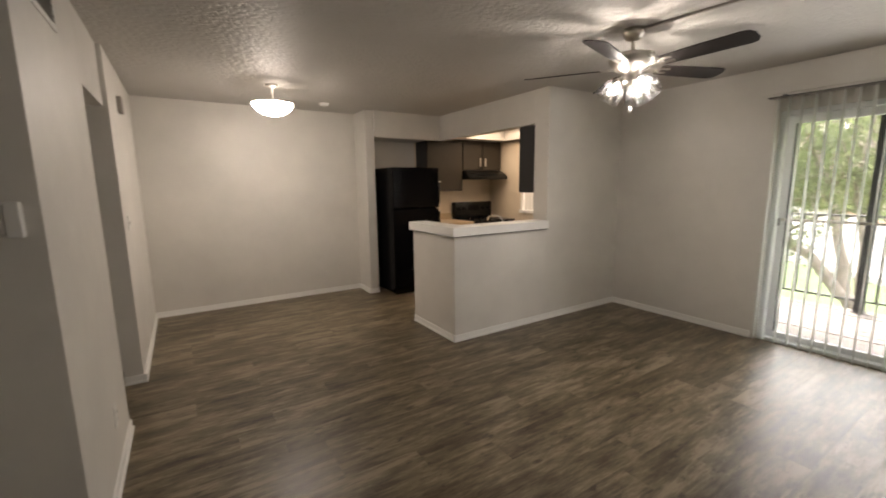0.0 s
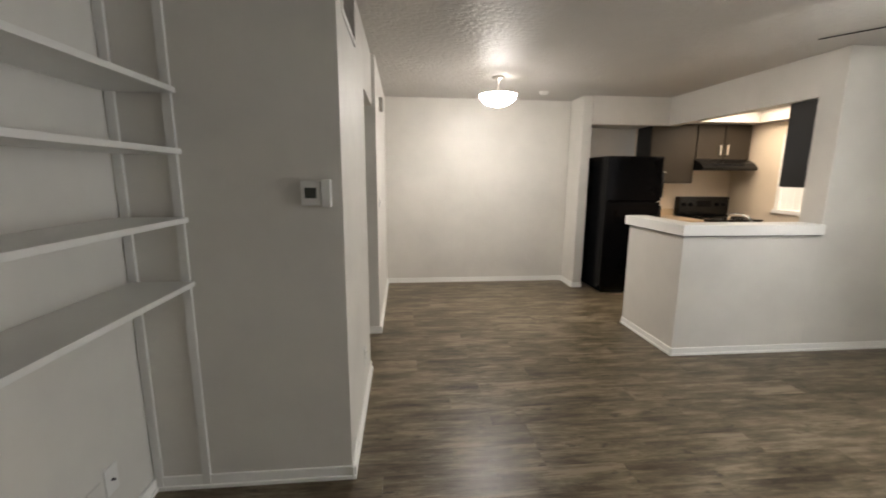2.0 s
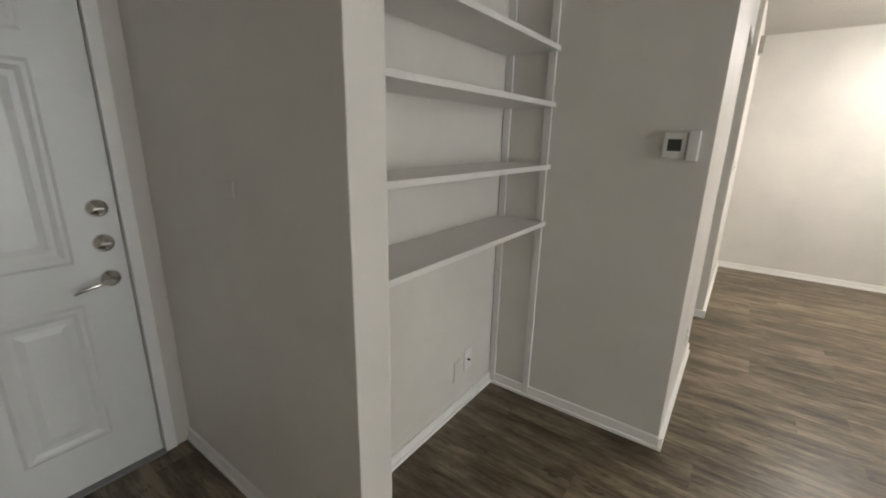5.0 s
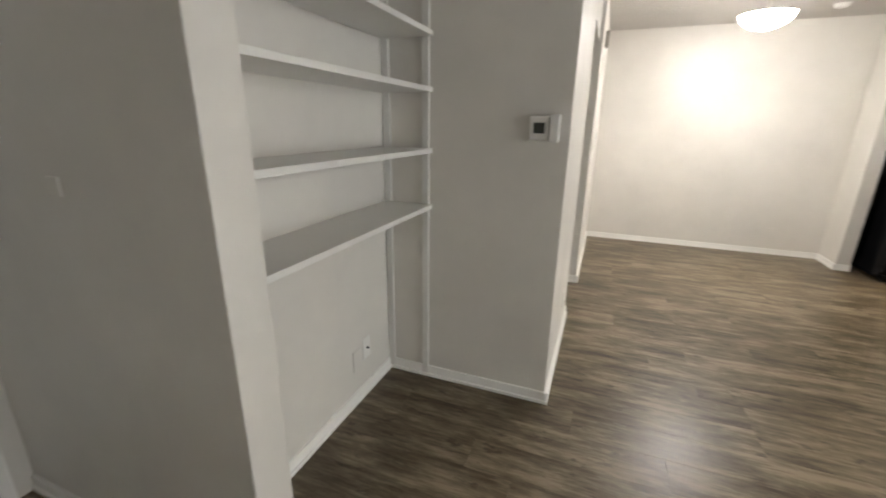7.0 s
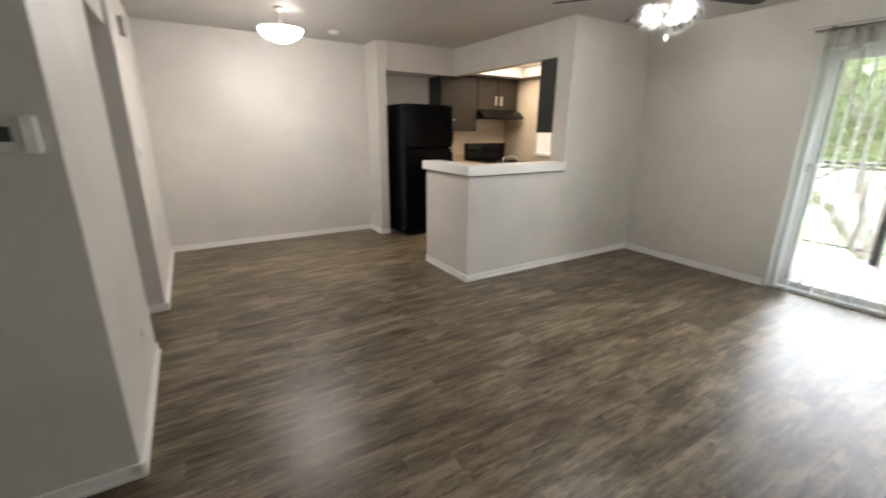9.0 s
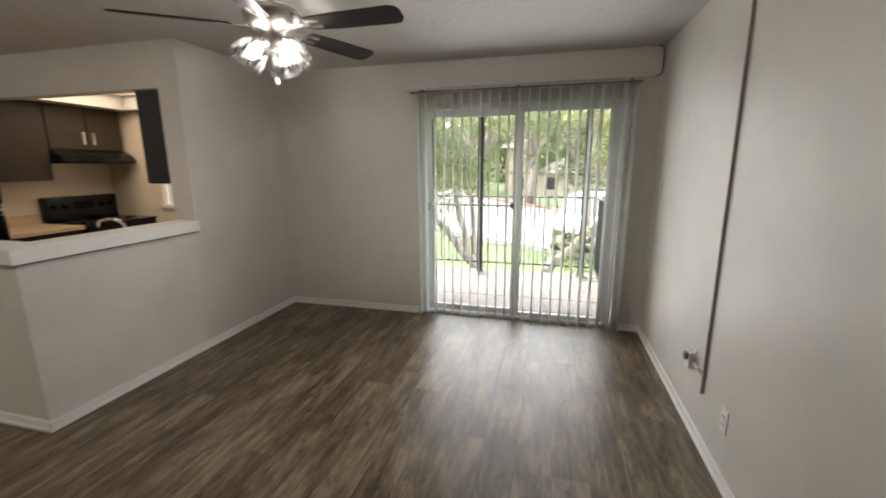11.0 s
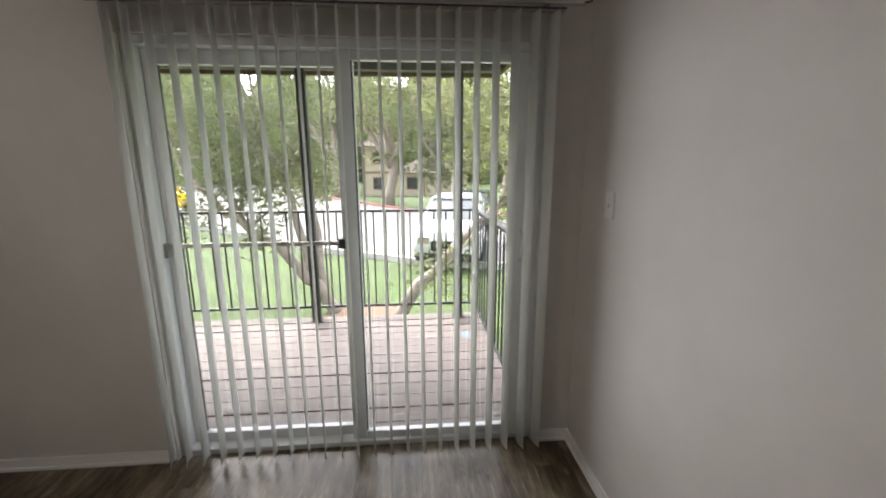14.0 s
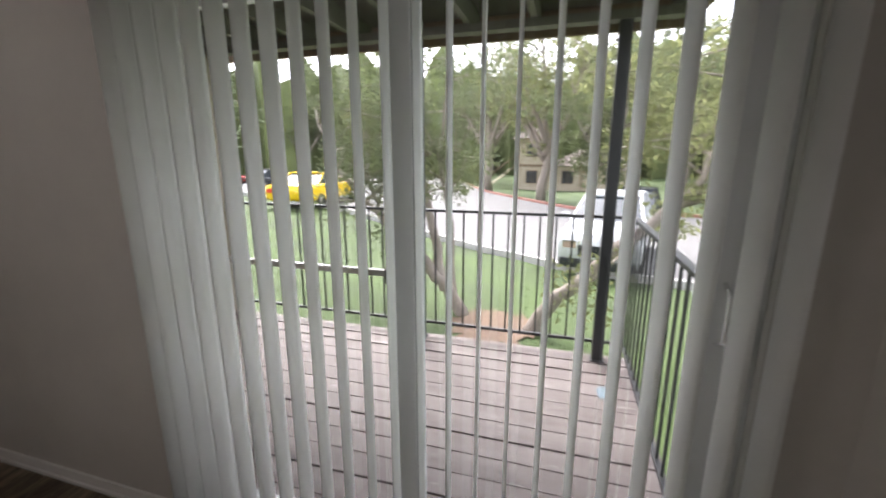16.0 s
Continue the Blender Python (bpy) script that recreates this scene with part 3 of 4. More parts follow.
add_box(bm, (XD - 0.045, -0.09, 0.012), (XD - 0.012, 0.818, 2.03), 0.002)
local(obj("leaf", bm, DOOR_WHITE), door)


def raised_panel(y0, y1, z0, z1):
    bm = bmesh.new()
    x = XD - 0.012
    rings = []
    for inset, out in ((0.0, 0.0005), (0.012, 0.008), (0.024, 0.008), (0.040, 0.001), (0.058, 0.001), (0.082, 0.008)):
        a, b, c, d = y0 + inset, y1 - inset, z0 + inset, z1 - inset
        rings.append([bm.verts.new((x + out, y, z)) for y, z in ((a, c), (b, c), (b, d), (a, d))])
    for p, q in zip(rings, rings[1:]):
        for k in range(4):
            bm.faces.new((p[k], p[(k + 1) % 4], q[(k + 1) % 4], q[k]))
    bm.faces.new(rings[-1])
    return local(obj("panel", bm, DOOR_WHITE), door)


for y0, y1 in ((0.405, 0.665), (0.055, 0.315)):
    raised_panel(y0, y1, 0.915, 1.60)
    raised_panel(y0, y1, 0.20, 0.76)
    raised_panel(y0, y1, 1.68, 1.92)
local(boxes("frame", [((XD - 0.06, 0.822, 0), (XD + 0.012, 0.868, 2.085)), ((XD - 0.06, -0.14, 0), (XD + 0.012, -0.094, 2.085)), ((XD - 0.06, -0.094, 2.035), (XD + 0.012, 0.822, 2.085))], TRIM, bevel=0.006), door)
local(boxes("threshold", [((XD - 0.06, -0.094, 0.0), (XD + 0.02, 0.822, 0.012))], PLASTIC_GREY, bevel=0.003), door)
side = Matrix.Rotation(radians(90), 4, "Y")
for z in (0.977, 1.108):
    local(lathe("deadbolt", [(0.0, 0.022), (0.018, 0.021), (0.020, 0.016), (0.032, 0.012), (0.034, 0.0)], POLISHED, m=Matrix.Translation((XD - 0.012, 0.757, z)) @ side), door)
    local(box("thumb_turn", (XD + 0.008, 0.742, z - 0.004), (XD + 0.022, 0.772, z + 0.004), NICKEL, bevel=0.002), door)
local(lathe("rose", [(0.0, 0.03), (0.012, 0.03), (0.014, 0.014), (0.030, 0.010), (0.033, 0.0)], POLISHED, m=Matrix.Translation((XD - 0.012, 0.757, 0.838)) @ side), door)
local(tube("lever", [(XD + 0.012, 0.757, 0.838), (XD + 0.035, 0.752, 0.838), (XD + 0.042, 0.735, 0.838), (XD + 0.042, 0.70, 0.834), (XD + 0.040, 0.66, 0.826), (XD + 0.036, 0.635, 0.815)], [0.011, 0.011, 0.010, 0.009, 0.008, 0.005], POLISHED), door)
local(box("strike", (XD - 0.005, 0.819, 0.80), (XD + 0.0, 0.823, 0.88), NICKEL), door)

# ---- shelf alcove ----
for z in (0.995, 1.27, 1.548, 1.785):
    s = tagged(boxes("wall_shelf", [((-0.928, 1.057, z - 0.022), (-0.665, 2.203, z))], SHELF, bevel=0.002), "white painted wooden wall shelf, empty, in the alcove", "shelf", "alcove shelves")
for x in (-0.715, -0.925):
    for y0, y1 in ((2.191, 2.2045), (1.0555, 1.069)):
        structure(box("trim_shelf_standard", (x, y0, 0.0), (x + 0.035, y1, H), SHELF, bevel=0.002), "white vertical shelf support strip")


def plate(name, at, normal, label, kind, w=0.07, hh=0.115):
    """A wall plate, w wide and hh high, facing along normal ('x', 'y' or '-y')."""
    turn = {"x": 90, "y": 180, "-y": 0}[normal]
    ob = thing(name, at, label, kind, turn=turn)
    bm = bmesh.new()
    add_box(bm, (-w / 2, -0.006, -hh / 2), (w / 2, 0, hh / 2), 0.003)
    obj("cover", bm, WALL if name == "wall_plate" else PLASTIC, ob)
    if name == "light_switch":
        box("toggle", (-0.005, -0.016, -0.010), (0.005, -0.006, 0.012), PLASTIC, ob, 0.002)
        for z in (-0.03, 0.03):
            box("screw", (-0.003, -0.0075, z - 0.003), (0.003, -0.006, z + 0.003), NICKEL, ob)
    elif name == "cable_outlet":
        lathe("jack", [(0.0, 0.012), (0.005, 0.012), (0.006, 0.0)], GASKET, ob, 12, Matrix.Translation((0, -0.006, 0)) @ Matrix.Rotation(radians(90), 4, "X"))
    elif name == "wall_outlet":
        for z in (-0.02, 0.02):
            box("socket", (-0.016, -0.009, z - 0.014), (0.016, -0.006, z + 0.014), PLASTIC, ob, 0.002)
            for x in (-0.006, 0.006):
                box("slot", (x - 0.0015, -0.0096, z - 0.003), (x + 0.0015, -0.009, z + 0.007), GASKET, ob)
    return ob


plate("cable_outlet", (-0.93, 1.95, 0.26), "x", "white cable outlet plate on the alcove wall", "outlet")
plate("wall_plate", (-0.93, 1.86, 0.235), "x", "painted-over blank plate on the alcove wall", "plate")
plate("light_switch", (4.51, YS, 1.335), "y", "white light switch plate near the sliding door", "switch")
plate("wall_outlet", (2.95, YS, 0.315), "y", "white wall plate low on the wall", "outlet")
plate("wall_outlet", (XW, 2.92, 0.30), "x", "white electrical outlet above the baseboard", "outlet")
plate("light_switch", (0.0, 4.35, 1.2), "x", "white light switch plate beside the doorway", "switch")
plate("wall_plate", (1.98, YN, 0.28), "-y", "small painted plate low on the dining wall", "plate", 0.075, 0.045)
plate("wall_plate", (-1.16, 0.93, 1.22), "-y", "painted-over blank plate on the stub wall", "plate", 0.05, 0.05)

thermo = thing("thermostat", (-0.14, 2.205, 1.371), "white wall thermostat with a small dark display", "thermostat")
box("base", (-0.062, -0.008, -0.054), (0.066, 0, 0.054), PLASTIC, thermo, 0.003)
box("cover", (-0.058, -0.026, -0.050), (0.024, -0.008, 0.050), PLASTIC, thermo, 0.005)
box("display", (-0.042, -0.0275, -0.021), (0.006, -0.0255, 0.024), LCD, thermo)
box("side_panel", (0.027, -0.036, -0.058), (0.066, -0.008, 0.058), PLASTIC, thermo, 0.004)

vent = thing("air_vent", (XW, 2.60, 2.27), "grey metal return-air grille high on the wall", "vent")
boxes("frame", [((0.0, -0.25, -0.13), (0.008, 0.25, -0.105)), ((0.0, -0.25, 0.105), (0.008, 0.25, 0.13)), ((0.0, -0.25, -0.105), (0.008, -0.225, 0.105)), ((0.0, 0.225, -0.105), (0.008, 0.25, 0.105))], TRIM, vent, 0.002)
box("back", (0.0005, -0.225, -0.105), (0.002, 0.225, 0.105), PLASTIC_GREY, vent)
for i in range(10):
    bm = bmesh.new()
    add_box(bm, (-0.007, -0.225, -0.0008), (0.007, 0.225, 0.0008), 0, Matrix.Translation((0.005, 0, -0.092 + i * 0.0205)) @ Matrix.Rotation(radians(40), 4, "Y"))
    obj("louvre", bm, RACEWAY, vent)
chime = thing("door_chime", (0.0, 4.68, 2.14), "small beige door chime box on the wall", "chime")
box("cover", (0, -0.05, -0.065), (0.035, 0.05, 0.065), RACEWAY, chime, 0.004)

# surface raceway from the outlet up the wall and over the ceiling to the fan
race = thing("cable_raceway", (3.25, YS, 0.46), "painted surface raceway running up the wall and across the ceiling", "raceway")
race_parts = [((3.227, YS, 0.29), (3.241, YS + 0.014, H)), ((3.216, YS, 0.388), (3.305, YS + 0.018, 0.404))]
local(boxes("channel", race_parts, RACEWAY, bevel=0.003), race)
bm = bmesh.new()
dvec = Vector((2.93 - 3.235, 2.045 - YS, 0))
add_box(bm, (0, -0.010, -0.015), (dvec.length - 0.05, 0.010, 0), 0.003, Matrix.Translation((3.235, YS, H)) @ Matrix.Rotation(math.atan2(dvec.y, dvec.x), 4, "Z"))
local(obj("ceiling_channel", bm, RACEWAY), race)
surf = thing("surface_outlet", (3.42, YS, 0.405), "surface outlet box with a plugged-in grey adapter", "outlet")
box("plate", (-0.034, 0, -0.06), (0.034, 0.006, 0.062), PLASTIC, surf, 0.003)
box("screw", (-0.004, 0.006, 0.048), (0.004, 0.0075, 0.056), GASKET, surf)
box("box", (-0.03, 0.006, -0.055), (0.03, 0.035, 0.04), PLASTIC, surf, 0.005)
box("adapter", (-0.018, 0.035, -0.005), (0.020, 0.055, 0.036), PLASTIC_GREY, surf, 0.004)
box("elbow", (-0.115, 0, -0.022), (-0.035, 0.016, -0.006), PLASTIC, surf, 0.004)

# ---- dining lamp ----
LX, LY = 1.20, 4.70
dome = thing("ceiling_lamp", (LX, LY, H), "lit frosted glass bowl lamp on a nickel stem under the ceiling", "lamp")
lathe("canopy", [(0.062, 0.0), (0.062, -0.018), (0.045, -0.026), (0.012, -0.03), (0.010, -0.11)], NICKEL, dome)
lathe("finial", [(0.0, -0.310), (0.010, -0.302), (0.014, -0.292)], NICKEL, dome, 16)
bowl = lathe("bowl", [(0.0, -0.292), (0.05, -0.288), (0.11, -0.268), (0.155, -0.238), (0.180, -0.205), (0.190, -0.178)], BOWL, dome, 40)
lathe("bowl_lining", [(0.188, -0.178), (0.176, -0.205), (0.151, -0.236), (0.106, -0.264), (0.0, -0.287)], TRIM, dome, 40)
lathe("rim", [(0.186, -0.180), (0.196, -0.178), (0.196, -0.168), (0.184, -0.166)], NICKEL, dome, 40)
boxes("arm", [((-0.185, -0.006, -0.176), (0.185, 0.006, -0.166)), ((-0.006, -0.185, -0.176), (0.006, 0.185, -0.166))], NICKEL, dome)
lathe("stem", [(0.010, -0.11), (0.010, -0.17), (0.03, -0.17), (0.03, -0.20)], NICKEL, dome, 16)
point_lamp("bulb_light", (LX + 0.05, LY, H - 0.14), LAMP_W, 0.05, (1.0, 0.93, 0.84))

# ---- ceiling fan ----
FX, FY = 2.93, 2.045
fan = thing("ceiling_fan", (FX, FY, H), "five-blade ceiling fan with dark blades and three lit glass shades", "fan")
lathe("canopy", [(0.0, 0.0), (0.068, 0.0), (0.066, -0.03), (0.045, -0.062), (0.018, -0.072), (0.0125, -0.075), (0.0125, -0.15)], NICKEL, fan)
lathe("motor", [(0.0125, -0.15), (0.06, -0.152), (0.128, -0.158), (0.142, -0.168), (0.144, -0.185), (0.132, -0.215), (0.100, -0.245), (0.060, -0.262), (0.055, -0.29), (0.058, -0.318), (0.05, -0.335), (0.0, -0.34)], NICKEL, fan, 40)
blade_pts = [(0.20, -0.052), (0.36, -0.064), (0.65, -0.070), (0.685, -0.060), (0.702, -0.03), (0.702, 0.03), (0.685, 0.060), (0.65, 0.070), (0.36, 0.064), (0.20, 0.052)]
bm = bmesh.new()
lowv = [bm.verts.new((x, y, -0.003)) for x, y in blade_pts]
hiv = [bm.verts.new((x, y, 0.003)) for x, y in blade_pts]
bm.faces.new(lowv)
bm.faces.new(list(reversed(hiv)))
for i in range(len(lowv)):
    j = (i + 1) % len(lowv)
    bm.faces.new((lowv[i], lowv[j], hiv[j], hiv[i]))
blade0 = obj("blade", bm, BLADE, fan)
bm = bmesh.new()
add_box(bm, (0.085, -0.012, -0.006), (0.20, 0.012, 0.0), 0.002)
add_box(bm, (0.19, -0.035, -0.0075), (0.27, -0.015, -0.0035), 0.001)
add_box(bm, (0.19, 0.015, -0.0075), (0.27, 0.035, -0.0035), 0.001)
add_box(bm, (0.19, -0.035, -0.0075), (0.21, 0.035, -0.0035), 0.001)
arm0 = obj("blade_arm", bm, NICKEL, fan)
for i in range(5):
    mt = pose(0, 0, -0.235, 0, 0, -91 + 72 * i) @ pose(0, 0, 0, -13, 0, 0)
    for o in (blade0, arm0):
        c = o if i == 0 else new(o.name.split(".")[0], o.data)
        c.parent = fan
        c.matrix_basis = mt
shade_profile = [(r * 1.3, z * 1.15) for r, z in [(0.022, 0.0), (0.030, -0.01), (0.045, -0.035), (0.055, -0.070), (0.060, -0.100), (0.066, -0.115), (0.063, -0.116), (0.057, -0.100), (0.052, -0.070), (0.042, -0.036), (0.027, -0.012)]]
for i in range(3):
    az = radians(-120 + 120 * i + 15)
    mt = Matrix.Translation((0.072 * math.cos(az), 0.072 * math.sin(az), -0.312)) @ Matrix.Rotation(az, 4, "Z") @ Matrix.Rotation(radians(-36), 4, "Y")
    s = lathe("shade", shade_profile, CLEAR, fan, 36, mt, 0.02, 12)
    bm = bmesh.new()
    for k in range(11):
        turn = mt @ Matrix.Rotation(2 * math.pi * k / 11, 4, "Z")
        add_tube(bm, [turn @ Vector((r * 1.02 + 0.001, 0, z)) for r, z in shade_profile[1:5]], [0.004, 0.007, 0.009, 0.006], 6)
    obj("shade_rib", bm, RIB, fan, True)
    lathe("holder", [(0.0, 0.012), (0.024, 0.01), (0.026, -0.012), (0.020, -0.02)], NICKEL, fan, 20, mt)
    b = lathe("bulb", [(0.011, -0.02), (0.014, -0.035), (0.024, -0.055), (0.027, -0.072), (0.022, -0.090), (0.010, -0.099), (0.0, -0.101)], BULB, fan, 20, mt)
    b.visible_shadow = False
    at = Matrix.Translation((FX, FY, H)) @ mt @ Vector((0, 0, -0.070))
    point_lamp("fan_light", at, FAN_W, 0.005, (1.0, 0.95, 0.88))
tube("pull_chain", [(0.0, 0.0, -0.34), (0.0, 0.0, -0.475)], 0.0022, NICKEL, fan, 6)
lathe("pull_knob", [(0.0, -0.475), (0.005, -0.478), (0.010, -0.492), (0.009, -0.510), (0.0, -0.515)], PLASTIC, fan, 12)
tube("pull_chain", [(0.03, 0.02, -0.33), (0.03, 0.02, -0.40)], 0.0018, NICKEL, fan, 6)
detector = thing("smoke_detector", (1.9, 5.35, H), "round white smoke detector on the ceiling", "detector")
lathe("body", [(0.0, -0.032), (0.035, -0.032), (0.052, -0.024), (0.058, 0.0)], PLASTIC, detector)

# ---- kitchen ----
fridge = thing("refrigerator", (3.02, 5.5, 0), "black top-freezer refrigerator standing in a wall recess", "refrigerator")
box("body", (-0.345, -0.28, 0.03), (0.345, 0.36, 1.70), BLACK_TEX, fridge, 0.006)
box("freezer_door", (-0.35, -0.35, 1.16), (0.35, -0.285, 1.70), BLACK_TEX, fridge, 0.016)
box("fridge_door", (-0.35, -0.35, 0.09), (0.35, -0.285, 1.15), BLACK_TEX, fridge, 0.016)
box("grille", (-0.33, -0.33, 0.02), (0.33, -0.28, 0.085), BLACK_GLOSS, fridge)
for z0, z1 in ((1.20, 1.52), (0.70, 1.12)):
    tube("handle", [(0.325, -0.35, z0), (0.325, -0.39, z0 + 0.02), (0.325, -0.395, (z0 + z1) / 2), (0.325, -0.39, z1 - 0.02), (0.325, -0.35, z1)], 0.011, BLACK_GLOSS, fridge)
    box("handle_cap", (0.318, -0.400, z1 - 0.012), (0.350, -0.352, z1), NICKEL, fridge, 0.003)


def upper_cabinet(at, w, d, hgt, doors, mat, label, handles=True):
    ob = thing("wall_cabinet", at, label, "cabinet", "kitchen wall cabinets")
    box("body", (0, -d + 0.02, 0), (w, 0, hgt), CABINET_DARK, ob, 0.002)
    dw = w / doors
    for i in range(doors):
        dr = box("door", (i * dw + 0.006, -d, 0.006), ((i + 1) * dw - 0.006, -d + 0.019, hgt - 0.006), mat, ob, 0.003)
        if handles:
            hx = (i + 1) * dw - 0.05 if i == 0 and doors > 1 else i * dw + 0.05
            box("handle", (hx - 0.012, -d - 0.022, 0.06), (hx + 0.012, -d - 0.002, 0.19), NICKEL, ob, 0.004)
    return ob


upper_cabinet((3.42, 5.876, 1.375), 0.63, 0.33, 0.765, 1, CABINET, "grey-brown wall cabinet with a flat door", False)
upper_cabinet((4.055, 5.876, 1.685), 0.76, 0.33, 0.455, 2, CABINET, "short grey-brown two-door wall cabinet over the range hood")
cab = upper_cabinet((3.66, 3.585, 1.37), 1.15, 0.30, 0.77, 2, CABINET, "dark wall cabinet hung behind the bar", False)
cab.matrix_world = pose(4.81, 3.585, 1.37, 0, 0, 180)
hood = thing("range_hood", (4.435, 5.876, 1.545), "black range hood under the cabinet", "hood")
bm = bmesh.new()
pr = [(0, 0.0), (-0.48, 0.0), (-0.50, 0.03), (-0.44, 0.09), (-0.34, 0.138), (0, 0.138)]
sides_ = [[bm.verts.new((x, y, z)) for y, z in pr] for x in (-0.38, 0.38)]
for f in sides_:
    bm.faces.new(f)
for i in range(len(pr)):
    j = (i + 1) % len(pr)
    bm.faces.new((sides_[0][i], sides_[0][j], sides_[1][j], sides_[1][i]))
obj("body", bm, BLACK_GLOSS, hood)
box("switch_strip", (-0.2, -0.475, 0.06), (0.2, -0.462, 0.08), BLACK_TEX, hood)
stove = thing("kitchen_range", (4.435, 5.53, 0), "black electric kitchen range with a raised control panel", "stove")
box("body", (-0.375, -0.32, 0.02), (0.375, 0.34, 0.905), BLACK_GLOSS, stove, 0.004)
box("cooktop", (-0.38, -0.335, 0.905), (0.38, 0.345, 0.925), BLACK_GLOSS, stove, 0.006)
bm = bmesh.new()
add_box(bm, (-0.38, 0.25, 0.925), (0.38, 0.345, 1.19), 0.02)
obj("control_panel", bm, BLACK_GLOSS, stove)
box("clock", (-0.1, 0.246, 1.05), (0.1, 0.251, 1.13), BLACK_TEX, stove)
for x in (-0.3, -0.2, 0.2, 0.3):
    lathe("knob", [(0.0, 0.03), (0.018, 0.028), (0.022, 0.0)], BLACK_TEX, stove, 16, Matrix.Translation((x, 0.25, 1.08)) @ Matrix.Rotation(radians(90), 4, "X"))
for x, y, r in ((-0.19, -0.16, 0.10), (0.19, -0.16, 0.075), (-0.19, 0.12, 0.075), (0.19, 0.12, 0.10)):
    lathe("drip_pan", [(r + 0.018, 0.929), (r + 0.012, 0.933), (r, 0.926), (0.01, 0.926)], CHROME, stove, 28, Matrix.Translation((x, y, 0)))
    for k in range(3):
        bm = bmesh.new()
        add_tube(bm, [(x + (r - 0.028 * k - 0.008) * math.cos(t), y + (r - 0.028 * k - 0.008) * math.sin(t), 0.937) for t in (2 * math.pi * q / 24 for q in range(25))], 0.006, 6)
        obj("coil", bm, BLACK_TEX, stove, True)
box("oven_door", (-0.37, -0.345, 0.22), (0.37, -0.32, 0.86), BLACK_GLOSS, stove, 0.006)
tube("oven_handle", [(-0.33, -0.345, 0.82), (-0.33, -0.385, 0.82), (0.33, -0.385, 0.82), (0.33, -0.345, 0.82)], 0.010, BLACK_TEX, stove)
for x0, x1, y0, y1, turn in ((3.385, 4.05, 5.27, 5.875, 0),):
    base = thing("base_cabinet", (x0, y1, 0), "brown base cabinet with a beige laminate counter beside the range", "cabinet", "kitchen base cabinets")
    w, d = x1 - x0, y1 - y0
    box("body", (0.003, -d + 0.02, 0.09), (w - 0.003, 0, 0.88), CABINET_DARK, base)
    box("door", (0.006, -d + 0.002, 0.11), (w - 0.006, -d + 0.02, 0.86), CABINET, base, 0.003)
    box("countertop", (0.002, -d - 0.02, 0.88), (w - 0.002, 0, 0.92), COUNTER, base, 0.004)
    box("backsplash", (0.002, -0.02, 0.92), (w - 0.002, 0, 1.02), COUNTER, base, 0.003)
base = thing("base_cabinet", (2.56, 3.515, 0), "brown sink cabinet with a beige counter behind the bar", "cabinet", "kitchen base cabinets")
box("body", (0, 0, 0.09), (2.29, 0.58, 0.88), CABINET_DARK, base)
for i in range(4):
    box("door", (0.02 + i * 0.57, 0.58, 0.11), (0.57 + i * 0.57, 0.598, 0.86), CABINET, base, 0.003)
box("countertop", (-0.01, 0, 0.88), (2.29, 0.62, 0.92), COUNTER, base, 0.004)
tap = thing("faucet", (3.27, 3.68, 0.92), "chrome kitchen faucet on the beige counter", "faucet")
tube("spout", [(0, 0, 0), (0, 0, 0.11), (0, 0.02, 0.165), (0, 0.07, 0.195), (0, 0.16, 0.205), (0, 0.25, 0.195), (0, 0.275, 0.17), (0, 0.28, 0.14)], 0.011, CHROME, tap)
lathe("base", [(0.03, 0), (0.03, 0.02), (0.015, 0.03)], CHROME, tap, 20)
win = structure(thing("window_1", (4.87, 4.65, 1.5), "", ""), "small white kitchen window with closed slats")
local(boxes("frame", [((4.85, 4.17, 1.07), (4.90, 4.22, 1.98)), ((4.85, 5.06, 1.07), (4.90, 5.11, 1.98)), ((4.85, 4.22, 1.93), (4.90, 5.06, 1.98)), ((4.84, 4.15, 1.02), (4.90, 5.13, 1.07))], TRIM, bevel=0.004), win)
for i in range(10):
    local(box("slat", (4.885, 4.225 + i * 0.0835, 1.07), (4.889, 4.305 + i * 0.0835, 1.93), TRIM), win)
structure(box("light_diffuser", (3.88, 3.78, 2.285), (4.69, 5.32, 2.296), DIFFUSER), "lit fluorescent diffuser in the kitchen light well")

tubes = bpy.data.lights.new("kitchen_tubes", "AREA")
tubes.shape, tubes.size, tubes.size_y = "RECTANGLE", 0.75, 1.45
tubes.energy, tubes.color = KITCHEN_W, (1.0, 0.82, 0.62)
new("kitchen_tubes", tubes).matrix_world = look((4.285, 4.55, 2.278), (4.285, 4.55, 1.0))


# ---- outdoors ----
def smooth01(u):
    u = min(1.0, max(0.0, u))
    return u * u * (3 - 2 * u)


def land(x, y):
    """Height of the ground: lower in front of the balcony, rising to the north, falling far off."""
    return -1.25 + 0.85 * smooth01((y - 1.5) / 9.5) * (1 - 0.7 * smooth01((x - 22) / 14)) - 0.45 * smooth01((x - 28) / 18)


ROAD_NEAR = [(12.0, -60), (12.3, -12), (12.9, -3), (13.9, 0.4), (14.8, 1.7), (15.9, 4.3), (16.9, 6.9), (17.7, 9.4), (19.5, 14), (24, 22), (46, 61)]


def road_near(y):
    for (x0, y0), (x1, y1) in zip(ROAD_NEAR, ROAD_NEAR[1:]):
        if y0 <= y <= y1:
            return x0 + (x1 - x0) * (y - y0) / (y1 - y0)
    return ROAD_NEAR[-1][0]


